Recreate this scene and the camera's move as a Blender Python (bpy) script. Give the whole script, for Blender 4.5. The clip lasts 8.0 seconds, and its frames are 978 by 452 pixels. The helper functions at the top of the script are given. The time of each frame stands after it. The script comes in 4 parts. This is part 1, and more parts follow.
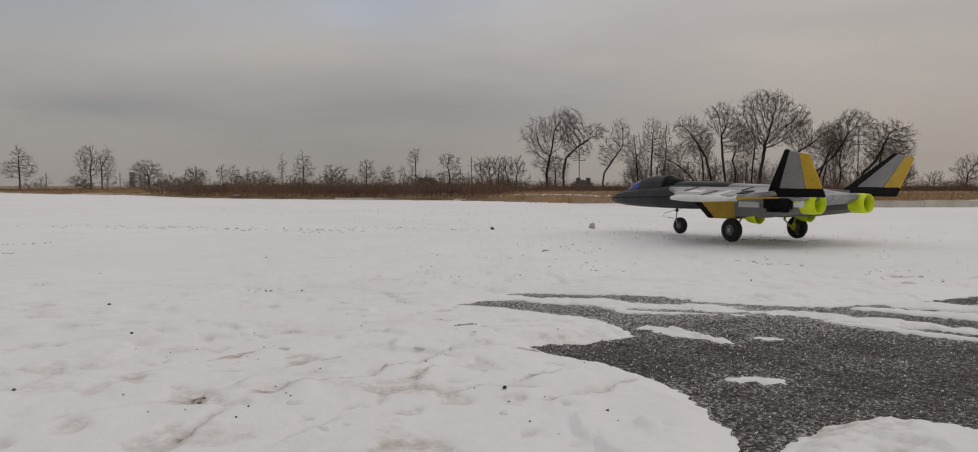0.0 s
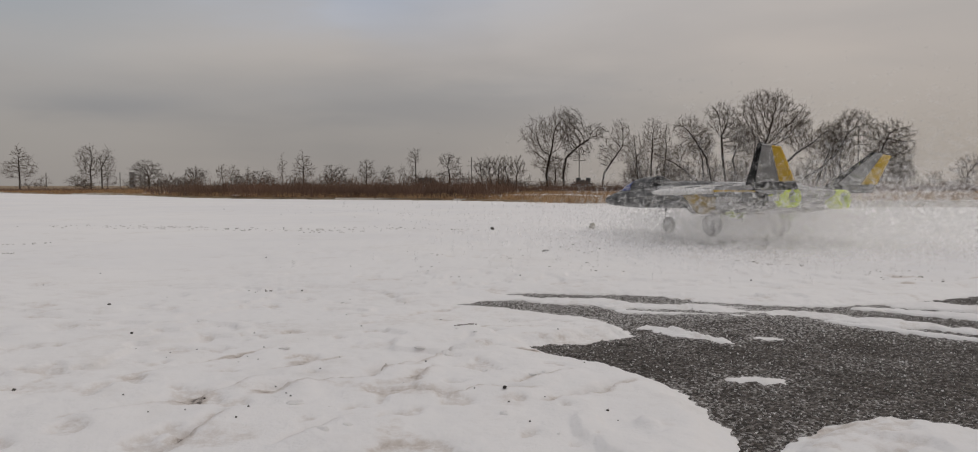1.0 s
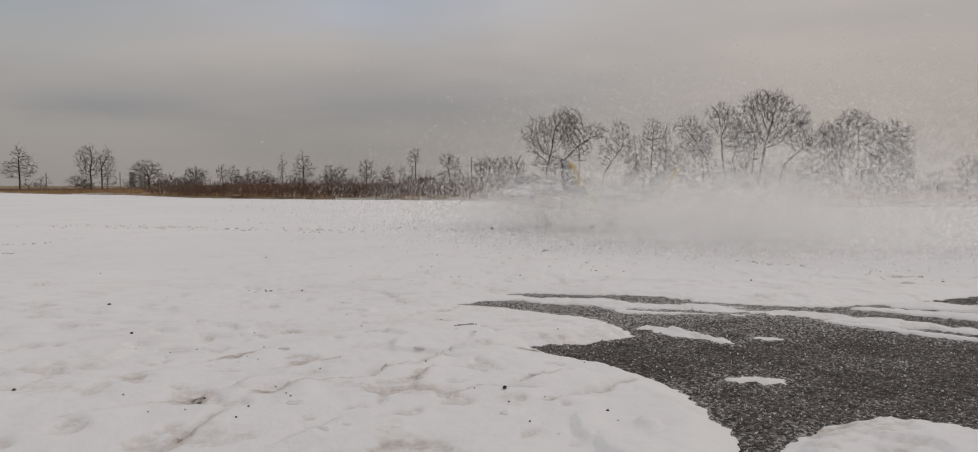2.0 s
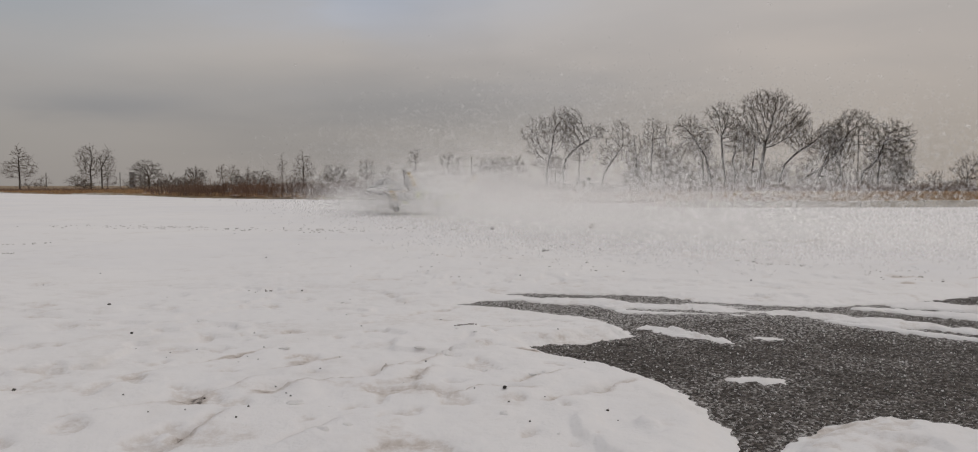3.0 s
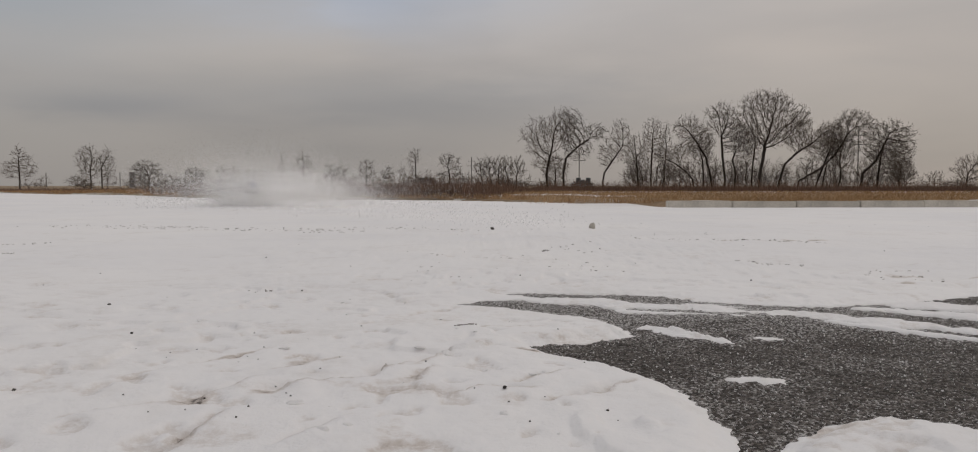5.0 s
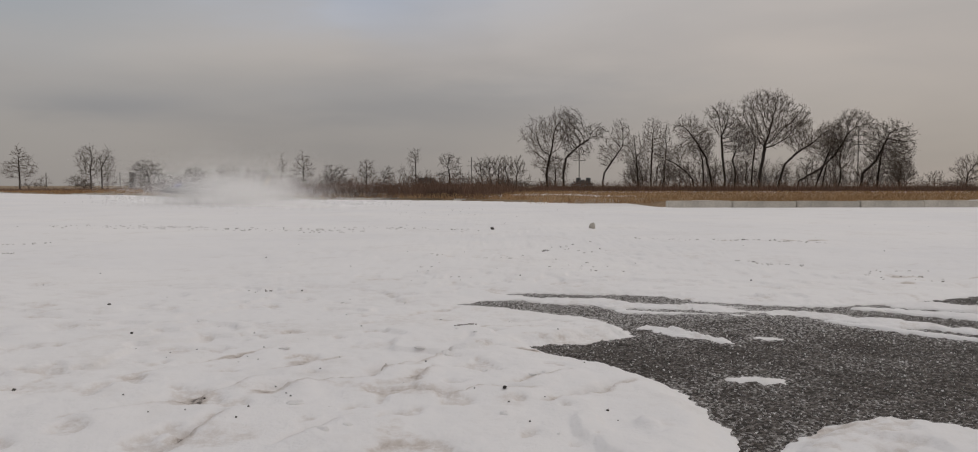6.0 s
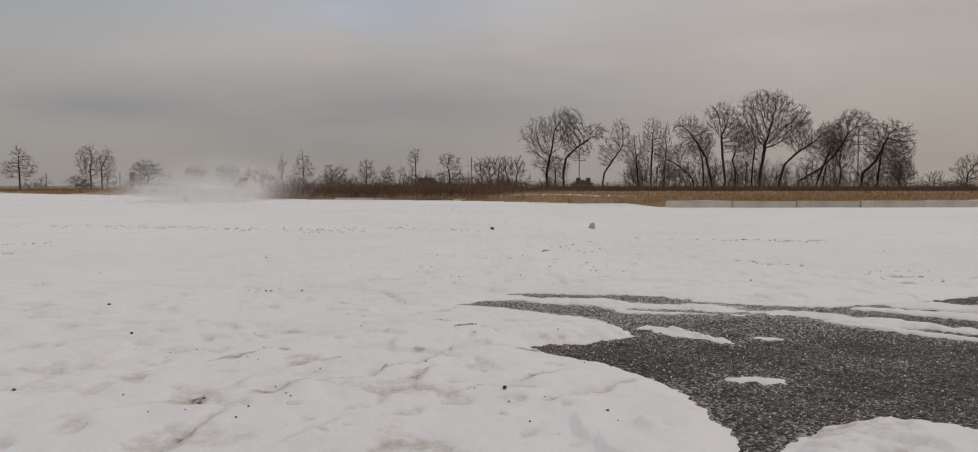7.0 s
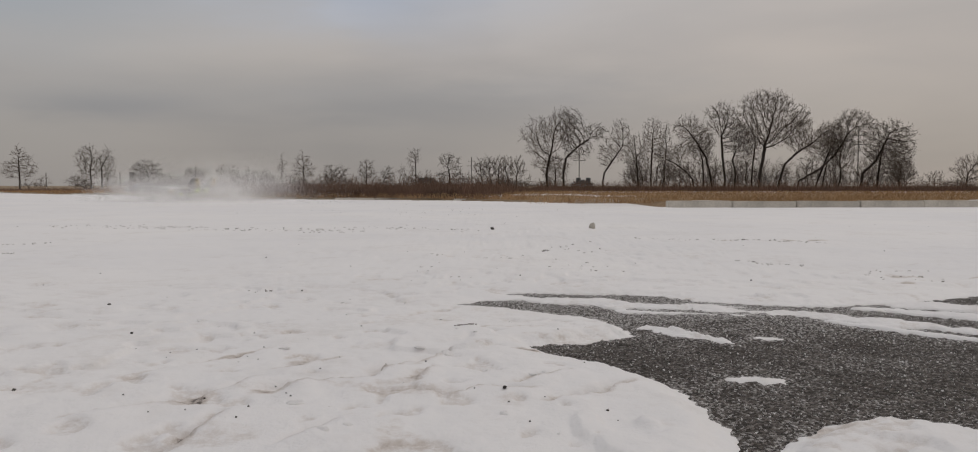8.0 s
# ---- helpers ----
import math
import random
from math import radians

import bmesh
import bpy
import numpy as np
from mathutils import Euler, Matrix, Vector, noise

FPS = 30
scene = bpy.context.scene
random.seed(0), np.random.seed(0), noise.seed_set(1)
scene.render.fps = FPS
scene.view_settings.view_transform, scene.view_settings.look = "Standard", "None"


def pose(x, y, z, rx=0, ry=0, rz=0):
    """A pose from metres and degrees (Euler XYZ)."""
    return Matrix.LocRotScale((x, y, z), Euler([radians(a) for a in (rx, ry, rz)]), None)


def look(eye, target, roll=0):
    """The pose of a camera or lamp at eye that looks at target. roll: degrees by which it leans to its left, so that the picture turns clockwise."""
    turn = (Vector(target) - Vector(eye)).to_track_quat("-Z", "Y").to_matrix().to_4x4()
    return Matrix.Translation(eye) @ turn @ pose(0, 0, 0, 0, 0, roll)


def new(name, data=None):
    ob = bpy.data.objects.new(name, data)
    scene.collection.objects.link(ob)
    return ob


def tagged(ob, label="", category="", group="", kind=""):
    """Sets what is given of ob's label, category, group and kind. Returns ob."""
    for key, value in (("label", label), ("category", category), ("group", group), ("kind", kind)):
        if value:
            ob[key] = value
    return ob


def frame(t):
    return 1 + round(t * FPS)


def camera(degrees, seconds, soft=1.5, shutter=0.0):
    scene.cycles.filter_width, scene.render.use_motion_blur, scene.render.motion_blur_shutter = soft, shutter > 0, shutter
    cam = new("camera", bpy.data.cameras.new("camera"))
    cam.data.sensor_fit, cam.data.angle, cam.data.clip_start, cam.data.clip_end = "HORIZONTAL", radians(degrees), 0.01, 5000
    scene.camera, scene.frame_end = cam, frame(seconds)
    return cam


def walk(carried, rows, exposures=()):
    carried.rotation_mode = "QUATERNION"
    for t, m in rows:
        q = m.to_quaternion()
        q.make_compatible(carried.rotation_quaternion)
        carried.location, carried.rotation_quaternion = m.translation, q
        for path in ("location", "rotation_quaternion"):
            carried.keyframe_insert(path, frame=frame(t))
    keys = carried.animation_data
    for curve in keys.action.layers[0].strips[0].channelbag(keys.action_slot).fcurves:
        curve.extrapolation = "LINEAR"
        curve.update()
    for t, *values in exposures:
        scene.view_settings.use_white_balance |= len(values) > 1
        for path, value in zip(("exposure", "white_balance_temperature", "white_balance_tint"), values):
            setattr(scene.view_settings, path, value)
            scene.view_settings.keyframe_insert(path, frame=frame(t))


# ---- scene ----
import itertools

# A model jet rolls off over a snowed-up car park. The camera stands on the ground and does not move.
cam = camera(66, 8.0, soft=1.1, shutter=0.25)
EYE = 0.24
# the blown snow lies in many thin layers
scene.cycles.transparent_max_bounces = 48
walk(cam, [(0.0, pose(0, 0, EYE, 90 - 3.06, 0, 0)), (8.0, pose(0, 0, EYE, 90 - 3.06, 0, 0))])

# ---- light ----
SUN_ELEVATION, SUN_TURN = 32, 70


def node(tree, kind, **values):
    n = tree.nodes.new(kind)
    for key, value in values.items():
        if key in n.inputs:
            n.inputs[key].default_value = value
    return n


def ramp(tree, source, stops):
    n = tree.nodes.new("ShaderNodeValToRGB")
    while len(n.color_ramp.elements) < len(stops):
        n.color_ramp.elements.new(0.5)
    for e, (p, c) in zip(n.color_ramp.elements, stops):
        e.position, e.color = p, (*c, 1) if len(c) == 3 else c
    tree.links.new(source, n.inputs[0])
    return n.outputs[0]


def mathn(tree, op, a, b=None, c=None):
    n = tree.nodes.new("ShaderNodeMath")
    n.operation = op
    for i, v in enumerate((a, b, c)):
        if v is None:
            continue
        if isinstance(v, (int, float)):
            n.inputs[i].default_value = v
        else:
            tree.links.new(v, n.inputs[i])
    return n.outputs[0]


def mixc(tree, fac, a, b, blend="MIX"):
    n = tree.nodes.new("ShaderNodeMix")
    n.data_type, n.blend_type = "RGBA", blend
    for socket, v in ((n.inputs[0], fac), (n.inputs[6], a), (n.inputs[7], b)):
        if isinstance(v, (int, float)):
            socket.default_value = v
        elif isinstance(v, tuple):
            socket.default_value = (*v, 1)
        else:
            tree.links.new(v, socket)
    return n.outputs[2]


def build_world():
    world = bpy.data.worlds.new("overcast_sky")
    scene.world = world
    world.use_nodes = True
    tree = world.node_tree
    tree.nodes.clear()
    out = tree.nodes.new("ShaderNodeOutputWorld")
    sky = tree.nodes.new("ShaderNodeTexSky")
    sky.sky_type, sky.sun_disc = "NISHITA", False
    sky.sun_elevation, sky.sun_rotation = radians(SUN_ELEVATION), radians(SUN_TURN)
    coord = tree.nodes.new("ShaderNodeTexCoord")
    sep = tree.nodes.new("ShaderNodeSeparateXYZ")
    tree.links.new(coord.outputs["Generated"], sep.inputs[0])
    x, y, z = sep.outputs
    up = mathn(tree, "MAXIMUM", z, 0.0)
    # long banks of cloud, flattened towards the horizon
    comb = tree.nodes.new("ShaderNodeCombineXYZ")
    tree.links.new(mathn(tree, "MULTIPLY", x, 2.3), comb.inputs[0])
    tree.links.new(mathn(tree, "MULTIPLY", y, 2.3), comb.inputs[1])
    tree.links.new(mathn(tree, "MULTIPLY", up, 10.0), comb.inputs[2])
    banks = node(tree, "ShaderNodeTexNoise", Scale=1.0, Detail=4.0, Roughness=0.45, Distortion=0.3)
    tree.links.new(comb.outputs[0], banks.inputs["Vector"])
    shift = tree.nodes.new("ShaderNodeVectorMath")
    shift.inputs[1].default_value = CLOUD_SHIFT
    tree.links.new(comb.outputs[0], shift.inputs[0])
    tree.links.new(shift.outputs[0], banks.inputs["Vector"])
    # brightness by height: dim at the horizon, brighter overhead
    base = ramp(tree, up, [(0.0, (0.315, 0.288, 0.270)), (0.07, (0.352, 0.322, 0.302)), (0.16, (0.414, 0.386, 0.370)), (0.26, (0.440, 0.424, 0.420)), (0.6, (0.582, 0.563, 0.562)), (1.0, (0.685, 0.668, 0.67))])
    tone = ramp(tree, banks.outputs[0], [(0.30, (0.90, 0.91, 0.92)), (0.45, (0.97, 0.97, 0.97)), (0.56, (1.03, 1.025, 1.015)), (0.72, (1.05, 1.05, 1.05))])
    clouds = mixc(tree, 1.0, base, tone, "MULTIPLY")
    # a warmer, lighter side towards the veiled sun
    side = mathn(tree, "MULTIPLY_ADD", x, 0.5, 0.5)
    warm = ramp(tree, side, [(0.2, (0.95, 0.97, 0.985)), (0.55, (1.0, 1.0, 1.0)), (0.85, (1.16, 1.12, 1.07))])
    clouds = mixc(tree, 1.0, clouds, warm, "MULTIPLY")
    # single banks and a thin place in the cover, with frayed rims
    fray = node(tree, "ShaderNodeTexNoise", Scale=2.6, Detail=4.0, Roughness=0.55)
    tree.links.new(comb.outputs[0], fray.inputs["Vector"])
    bend = mathn(tree, "MULTIPLY_ADD", fray.outputs[0], 1.6, -0.8)
    across = mathn(tree, "DIVIDE", x, mathn(tree, "MAXIMUM", y, 0.05))
    for u, v, su, sv, colour, blend in BANKS:
        du = mathn(tree, "ADD", mathn(tree, "DIVIDE", mathn(tree, "SUBTRACT", across, u), su), bend)
        dv = mathn(tree, "ADD", mathn(tree, "DIVIDE", mathn(tree, "SUBTRACT", z, v), sv), bend)
        r2 = mathn(tree, "ADD", mathn(tree, "MULTIPLY", du, du), mathn(tree, "MULTIPLY", dv, dv))
        soft = mathn(tree, "POWER", 2.718, mathn(tree, "MULTIPLY", r2, -0.7))
        clouds = mixc(tree, mathn(tree, "MULTIPLY", soft, blend), clouds, mixc(tree, 1.0, clouds, colour, "MULTIPLY"))
    veil = node(tree, "ShaderNodeBackground", Strength=1.0)
    tree.links.new(clouds, veil.inputs[0])
    clear = node(tree, "ShaderNodeBackground", Strength=0.05)
    tree.links.new(sky.outputs[0], clear.inputs[0])
    mix = tree.nodes.new("ShaderNodeMixShader")
    mix.inputs[0].default_value = 0.93
    tree.links.new(clear.outputs[0], mix.inputs[1])
    tree.links.new(veil.outputs[0], mix.inputs[2])
    tree.links.new(mix.outputs[0], out.inputs[0])


CLOUD_SHIFT = (3.1, 0.4, 1.7)
# across, up, half width, half height, tint, share
BANKS = [(-0.17, 0.238, 0.17, 0.040, (0.99, 1.10, 1.28), 0.9), (-0.10, 0.108, 0.24, 0.034, (0.79, 0.82, 0.86), 0.9), (-0.50, 0.094, 0.10, 0.015, (0.80, 0.83, 0.875), 0.95), (-0.30, 0.165, 0.28, 0.03, (1.10, 1.07, 1.03), 0.85), (0.12, 0.22, 0.25, 0.06, (1.10, 1.09, 1.08), 0.8),
         (-0.62, 0.22, 0.18, 0.06, (0.83, 0.91, 0.99), 0.9), (0.48, 0.20, 0.25, 0.08, (1.06, 1.04, 1.02), 0.9)]
build_world()

sun = new("sun", bpy.data.lights.new("sun", "SUN"))
sun.data.energy, sun.data.angle, sun.data.color = 0.40, radians(25), (1.0, 0.95, 0.88)
sun_way = Vector((math.sin(radians(SUN_TURN)) * math.cos(radians(SUN_ELEVATION)), math.cos(radians(SUN_TURN)) * math.cos(radians(SUN_ELEVATION)), math.sin(radians(SUN_ELEVATION))))
sun.matrix_world = look(sun_way * 50, (0, 0, 0))


# ---- materials ----
def material(name, colour, rough=0.6, metal=0.0, vary=0.12, scale=8.0, bump=0.0, bump_scale=60.0, spread=0.0, stretch=(1, 1, 1), spec=0.5, second=None, fine=0.0):
    """A worn surface: two scales of tone, fine relief, and a spread between pieces."""
    m = bpy.data.materials.new(name)
    m.use_nodes = True
    t = m.node_tree
    bsdf = t.nodes["Principled BSDF"]
    bsdf.inputs["Roughness"].default_value = rough
    bsdf.inputs["Metallic"].default_value = metal
    bsdf.inputs["Specular IOR Level"].default_value = spec
    coord = t.nodes.new("ShaderNodeTexCoord")
    mapping = t.nodes.new("ShaderNodeMapping")
    mapping.inputs["Scale"].default_value = stretch
    t.links.new(coord.outputs["Object"], mapping.inputs[0])
    big = node(t, "ShaderNodeTexNoise", Scale=scale, Detail=5.0, Roughness=0.6)
    t.links.new(mapping.outputs[0], big.inputs["Vector"])
    small = node(t, "ShaderNodeTexNoise", Scale=scale * 9, Detail=3.0, Roughness=0.6)
    t.links.new(mapping.outputs[0], small.inputs["Vector"])
    other = second or tuple(c * (1 - 2.2 * vary) for c in colour)
    col = mixc(t, ramp(t, big.outputs[0], [(0.36, (0, 0, 0)), (0.66, (1, 1, 1))]), colour, other)
    lo, hi = 1 - vary - fine, 1 + vary + fine
    col = mixc(t, 1.0, col, ramp(t, small.outputs[0], [(0.3, (lo, lo, lo)), (0.7, (hi, hi, hi))]), "MULTIPLY")
    if spread:
        info = t.nodes.new("ShaderNodeObjectInfo")
        a, b = 1 - spread, 1 + spread
        col = mixc(t, 1.0, col, ramp(t, info.outputs["Random"], [(0, (a, a, a)), (1, (b, b, b))]), "MULTIPLY")
    t.links.new(col, bsdf.inputs["Base Color"])
    rr = mathn(t, "MULTIPLY_ADD", big.outputs[0], 0.25, rough - 0.12)
    t.links.new(rr, bsdf.inputs["Roughness"])
    if bump:
        relief = node(t, "ShaderNodeTexNoise", Scale=bump_scale, Detail=6.0, Roughness=0.65)
        t.links.new(mapping.outputs[0], relief.inputs["Vector"])
        b = node(t, "ShaderNodeBump", Strength=bump, Distance=0.01)
        t.links.new(relief.outputs[0], b.inputs["Height"])
        t.links.new(b.outputs[0], bsdf.inputs["Normal"])
    return m


def snow_material():
    m = bpy.data.materials.new("trodden_snow")
    m.use_nodes = True
    t = m.node_tree
    bsdf = t.nodes["Principled BSDF"]
    coord = t.nodes.new("ShaderNodeTexCoord")
    pos = coord.outputs["Object"]
    dirt = node(t, "ShaderNodeTexNoise", Scale=3.2, Detail=7.0, Roughness=0.66, Distortion=0.8)
    t.links.new(pos, dirt.inputs["Vector"])
    fine = node(t, "ShaderNodeTexNoise", Scale=24.0, Detail=6.0, Roughness=0.7)
    t.links.new(pos, fine.inputs["Vector"])
    mask = mathn(t, "MULTIPLY", ramp(t, dirt.outputs[0], [(0.52, (0, 0, 0)), (0.66, (1, 1, 1))]), ramp(t, fine.outputs[0], [(0.40, (0, 0, 0)), (0.62, (1, 1, 1))]))
    col = mixc(t, mathn(t, "MULTIPLY", mask, 0.22), (0.845, 0.828, 0.825), (0.46, 0.405, 0.35))
    # dirt, dark ice and the ledges' shadow lines, mixed in as darker colour
    soil_shade = t.nodes.new("ShaderNodeAttribute")
    soil_shade.attribute_name = "soil_shade"
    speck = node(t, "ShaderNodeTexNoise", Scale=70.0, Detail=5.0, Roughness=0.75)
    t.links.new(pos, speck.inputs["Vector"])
    amount = mathn(t, "MULTIPLY", soil_shade.outputs["Fac"], ramp(t, speck.outputs[0], [(0.36, (0.25, 0.25, 0.25)), (0.64, (1, 1, 1))]))
    stain_and_shade = ramp(t, amount, [(0.0, (0.845, 0.828, 0.825)), (0.5, (0.63, 0.575, 0.535)), (0.85, (0.42, 0.365, 0.325)), (1.0, (0.16, 0.14, 0.128))])
    col = mixc(t, ramp(t, amount, [(0.02, (0, 0, 0)), (0.25, (1, 1, 1))]), col, stain_and_shade)
    wide = node(t, "ShaderNodeTexNoise", Scale=0.6, Detail=4.0, Roughness=0.6)
    t.links.new(pos, wide.inputs["Vector"])
    col = mixc(t, 1.0, col, ramp(t, wide.outputs[0], [(0.35, (0.94, 0.945, 0.96)), (0.62, (1, 1, 1))]), "MULTIPLY")
    # grit trodden into the surface
    grit = node(t, "ShaderNodeTexVoronoi", Scale=38.0)
    t.links.new(pos, grit.inputs["Vector"])
    specks = ramp(t, grit.outputs["Distance"], [(0.05, (1, 1, 1)), (0.11, (0, 0, 0))])
    few = ramp(t, wide.outputs[0], [(0.5, (0, 0, 0)), (0.6, (1, 1, 1))])
    col = mixc(t, mathn(t, "MULTIPLY", mathn(t, "MULTIPLY", specks, few), 0.35), col, (0.2, 0.18, 0.16))
    t.links.new(col, bsdf.inputs["Base Color"])
    bsdf.inputs["Roughness"].default_value = 0.7
    bsdf.inputs["Specular IOR Level"].default_value = 0.25
    grain = node(t, "ShaderNodeTexNoise", Scale=190.0, Detail=4.0, Roughness=0.7)
    t.links.new(pos, grain.inputs["Vector"])
    b1 = node(t, "ShaderNodeBump", Strength=0.25, Distance=0.006)
    t.links.new(grain.outputs[0], b1.inputs["Height"])
    lumps = node(t, "ShaderNodeTexNoise", Scale=14.0, Detail=7.0, Roughness=0.6)
    t.links.new(pos, lumps.inputs["Vector"])
    b2 = node(t, "ShaderNodeBump", Strength=0.35, Distance=0.02)
    t.links.new(lumps.outputs[0], b2.inputs["Height"])
    t.links.new(b1.outputs[0], b2.inputs["Normal"])
    t.links.new(b2.outputs[0], bsdf.inputs["Normal"])
    return m


def asphalt_material():
    m = bpy.data.materials.new("frosted_asphalt")
    m.use_nodes = True
    t = m.node_tree
    bsdf = t.nodes["Principled BSDF"]
    coord = t.nodes.new("ShaderNodeTexCoord")
    pos = coord.outputs["Object"]
    stones = node(t, "ShaderNodeTexVoronoi", Scale=310.0)
    t.links.new(pos, stones.inputs["Vector"])
    tone = node(t, "ShaderNodeTexNoise", Scale=7.0, Detail=6.0, Roughness=0.65)
    t.links.new(pos, tone.inputs["Vector"])
    grain = node(t, "ShaderNodeTexNoise", Scale=230.0, Detail=5.0, Roughness=0.75)
    t.links.new(pos, grain.inputs["Vector"])
    pick = t.nodes.new("ShaderNodeSeparateColor")
    t.links.new(stones.outputs["Color"], pick.inputs[0])
    col = ramp(t, pick.outputs[0], [(0.0, (0.018, 0.016, 0.014)), (0.45, (0.045, 0.038, 0.033)), (0.75, (0.095, 0.084, 0.077)), (1.0, (0.19, 0.172, 0.16))])
    col = mixc(t, 1.0, col, ramp(t, tone.outputs[0], [(0.3, (0.75, 0.70, 0.66)), (0.7, (1.3, 1.3, 1.3))]), "MULTIPLY")
    # hoar frost on single stones, thicker towards the snow
    near = t.nodes.new("ShaderNodeAttribute")
    near.attribute_name = "frost"
    level = mathn(t, "ADD", mathn(t, "MULTIPLY", pick.outputs[1], 0.42), mathn(t, "MULTIPLY", grain.outputs[0], 0.75))
    level = mathn(t, "ADD", level, mathn(t, "MULTIPLY", tone.outputs[0], 0.30))
    level = mathn(t, "ADD", level, mathn(t, "MULTIPLY", near.outputs["Fac"], 0.20))
    frost = ramp(t, level, [(0.86, (0, 0, 0)), (1.10, (1, 1, 1))])
    col = mixc(t, mathn(t, "MULTIPLY", frost, 0.72), col, (0.64, 0.62, 0.61))
    t.links.new(col, bsdf.inputs["Base Color"])
    bsdf.inputs["Roughness"].default_value = 0.75
    bsdf.inputs["Specular IOR Level"].default_value = 0.3
    b = node(t, "ShaderNodeBump", Strength=0.7, Distance=0.005)
    t.links.new(mathn(t, "SUBTRACT", grain.outputs[0], stones.outputs["Distance"]), b.inputs["Height"])
    t.links.new(b.outputs[0], bsdf.inputs["Normal"])
    return m


def flake_material():
    m = bpy.data.materials.new("blown_snow")
    m.use_nodes = True
    t = m.node_tree
    bsdf = t.nodes["Principled BSDF"]
    bsdf.inputs["Base Color"].default_value = (0.97, 0.965, 0.96, 1)
    bsdf.inputs["Roughness"].default_value = 0.8
    bsdf.inputs["Specular IOR Level"].default_value = 0.1
    glow = node(t, "ShaderNodeBsdfTranslucent")
    glow.inputs[0].default_value = (0.97, 0.965, 0.96, 1)
    mix = t.nodes.new("ShaderNodeMixShader")
    mix.inputs[0].default_value = 0.5
    t.links.new(bsdf.outputs[0], mix.inputs[1])
    t.links.new(glow.outputs[0], mix.inputs[2])
    thin = t.nodes.new("ShaderNodeMixShader")
    thin.inputs[0].default_value = 0.125
    t.links.new(t.nodes.new("ShaderNodeBsdfTransparent").outputs[0], thin.inputs[1])
    t.links.new(mix.outputs[0], thin.inputs[2])
    t.links.new(thin.outputs[0], t.nodes["Material Output"].inputs[0])
    return m


SNOW, ASPHALT, FLAKES = snow_material(), asphalt_material(), flake_material()
EARTH = material("frozen_earth", (0.25, 0.175, 0.11), 0.95, vary=0.2, scale=0.8, bump=0.6, bump_scale=9, second=(0.30, 0.24, 0.17), spec=0.1)
CONCRETE = material("kerb_concrete", (0.56, 0.525, 0.47), 0.9, vary=0.12, scale=5, bump=0.4, bump_scale=50, spread=0.12, spec=0.2)
BARK = material("bark", (0.062, 0.051, 0.044), 0.95, vary=0.2, scale=3, bump=0.7, bump_scale=14, spread=0.25, stretch=(1, 1, 0.25), spec=0.1)
TWIG = material("twigs", (0.145, 0.118, 0.100), 0.95, vary=0.2, scale=2, spread=0.25, spec=0.1)
WEED = material("dry_weeds", (0.185, 0.112, 0.080), 0.95, vary=0.3, scale=0.35, second=(0.145, 0.102, 0.080), spec=0.1)
STRAW = material("dry_grass", (0.44, 0.29, 0.155), 0.95, vary=0.3, scale=0.6, second=(0.30, 0.19, 0.105), spec=0.1)
POLE = material("pole_wood", (0.20, 0.19, 0.18), 0.9, vary=0.15, scale=2, spec=0.2)
FACADE = material("far_facade", (0.30, 0.30, 0.305), 0.9, vary=0.1, scale=0.4, spec=0.2)
ROOFING = material("far_roofing", (0.14, 0.13, 0.13), 0.9, vary=0.1, scale=0.4, spec=0.2)
DARKGLASS = material("far_glass", (0.06, 0.065, 0.07), 0.3, vary=0.05, scale=1)
GRIME = material("frozen_dirt", (0.24, 0.215, 0.195), 0.9, vary=0.3, scale=14, second=(0.50, 0.48, 0.465), spec=0.2)
STONE = material("grit_stone", (0.09, 0.082, 0.075), 0.9, vary=0.2, scale=60, spread=0.4, spec=0.2)

NOSE_GREY = material("charcoal_foam", (0.021, 0.023, 0.027), 0.5, vary=0.14, scale=9, bump=0.2, bump_scale=60, spec=0.35)
GREY = material("grey_foam", (0.215, 0.21, 0.205), 0.6, vary=0.08, scale=7, bump=0.1, bump_scale=120)
WHITE = material("white_foam", (0.74, 0.73, 0.72), 0.5, vary=0.05, scale=7, bump=0.1, bump_scale=140)
TAPE = material("silver_tape", (0.38, 0.38, 0.385), 0.38, vary=0.12, scale=8, bump=0.2, bump_scale=30, second=(0.16, 0.165, 0.17), stretch=(0.5, 2.2, 1))
BLACK = material("black_foam", (0.007, 0.007, 0.008), 0.6, vary=0.15, scale=9, bump=0.12, bump_scale=120, spec=0.1)
YELLOW = material("mustard_foam", (0.52, 0.33, 0.015), 0.55, vary=0.08, scale=8, bump=0.1, bump_scale=120)
LIME = material("lime_plastic", (0.70, 0.86, 0.004), 0.38, vary=0.05, scale=12, bump=0.15, bump_scale=200, stretch=(4, 1, 1))
LIME_DARK = material("lime_strut", (0.46, 0.50, 0.01), 0.4, vary=0.08, scale=20)
BLUE = material("blue_film", (0.018, 0.035, 0.21), 0.22, vary=0.1, scale=8)
RUBBER = material("tyre_rubber", (0.014, 0.014, 0.014), 0.8, vary=0.2, scale=30, bump=0.3, bump_scale=150)
HUB = material("hub_plastic", (0.15, 0.15, 0.155), 0.45, vary=0.1, scale=40)
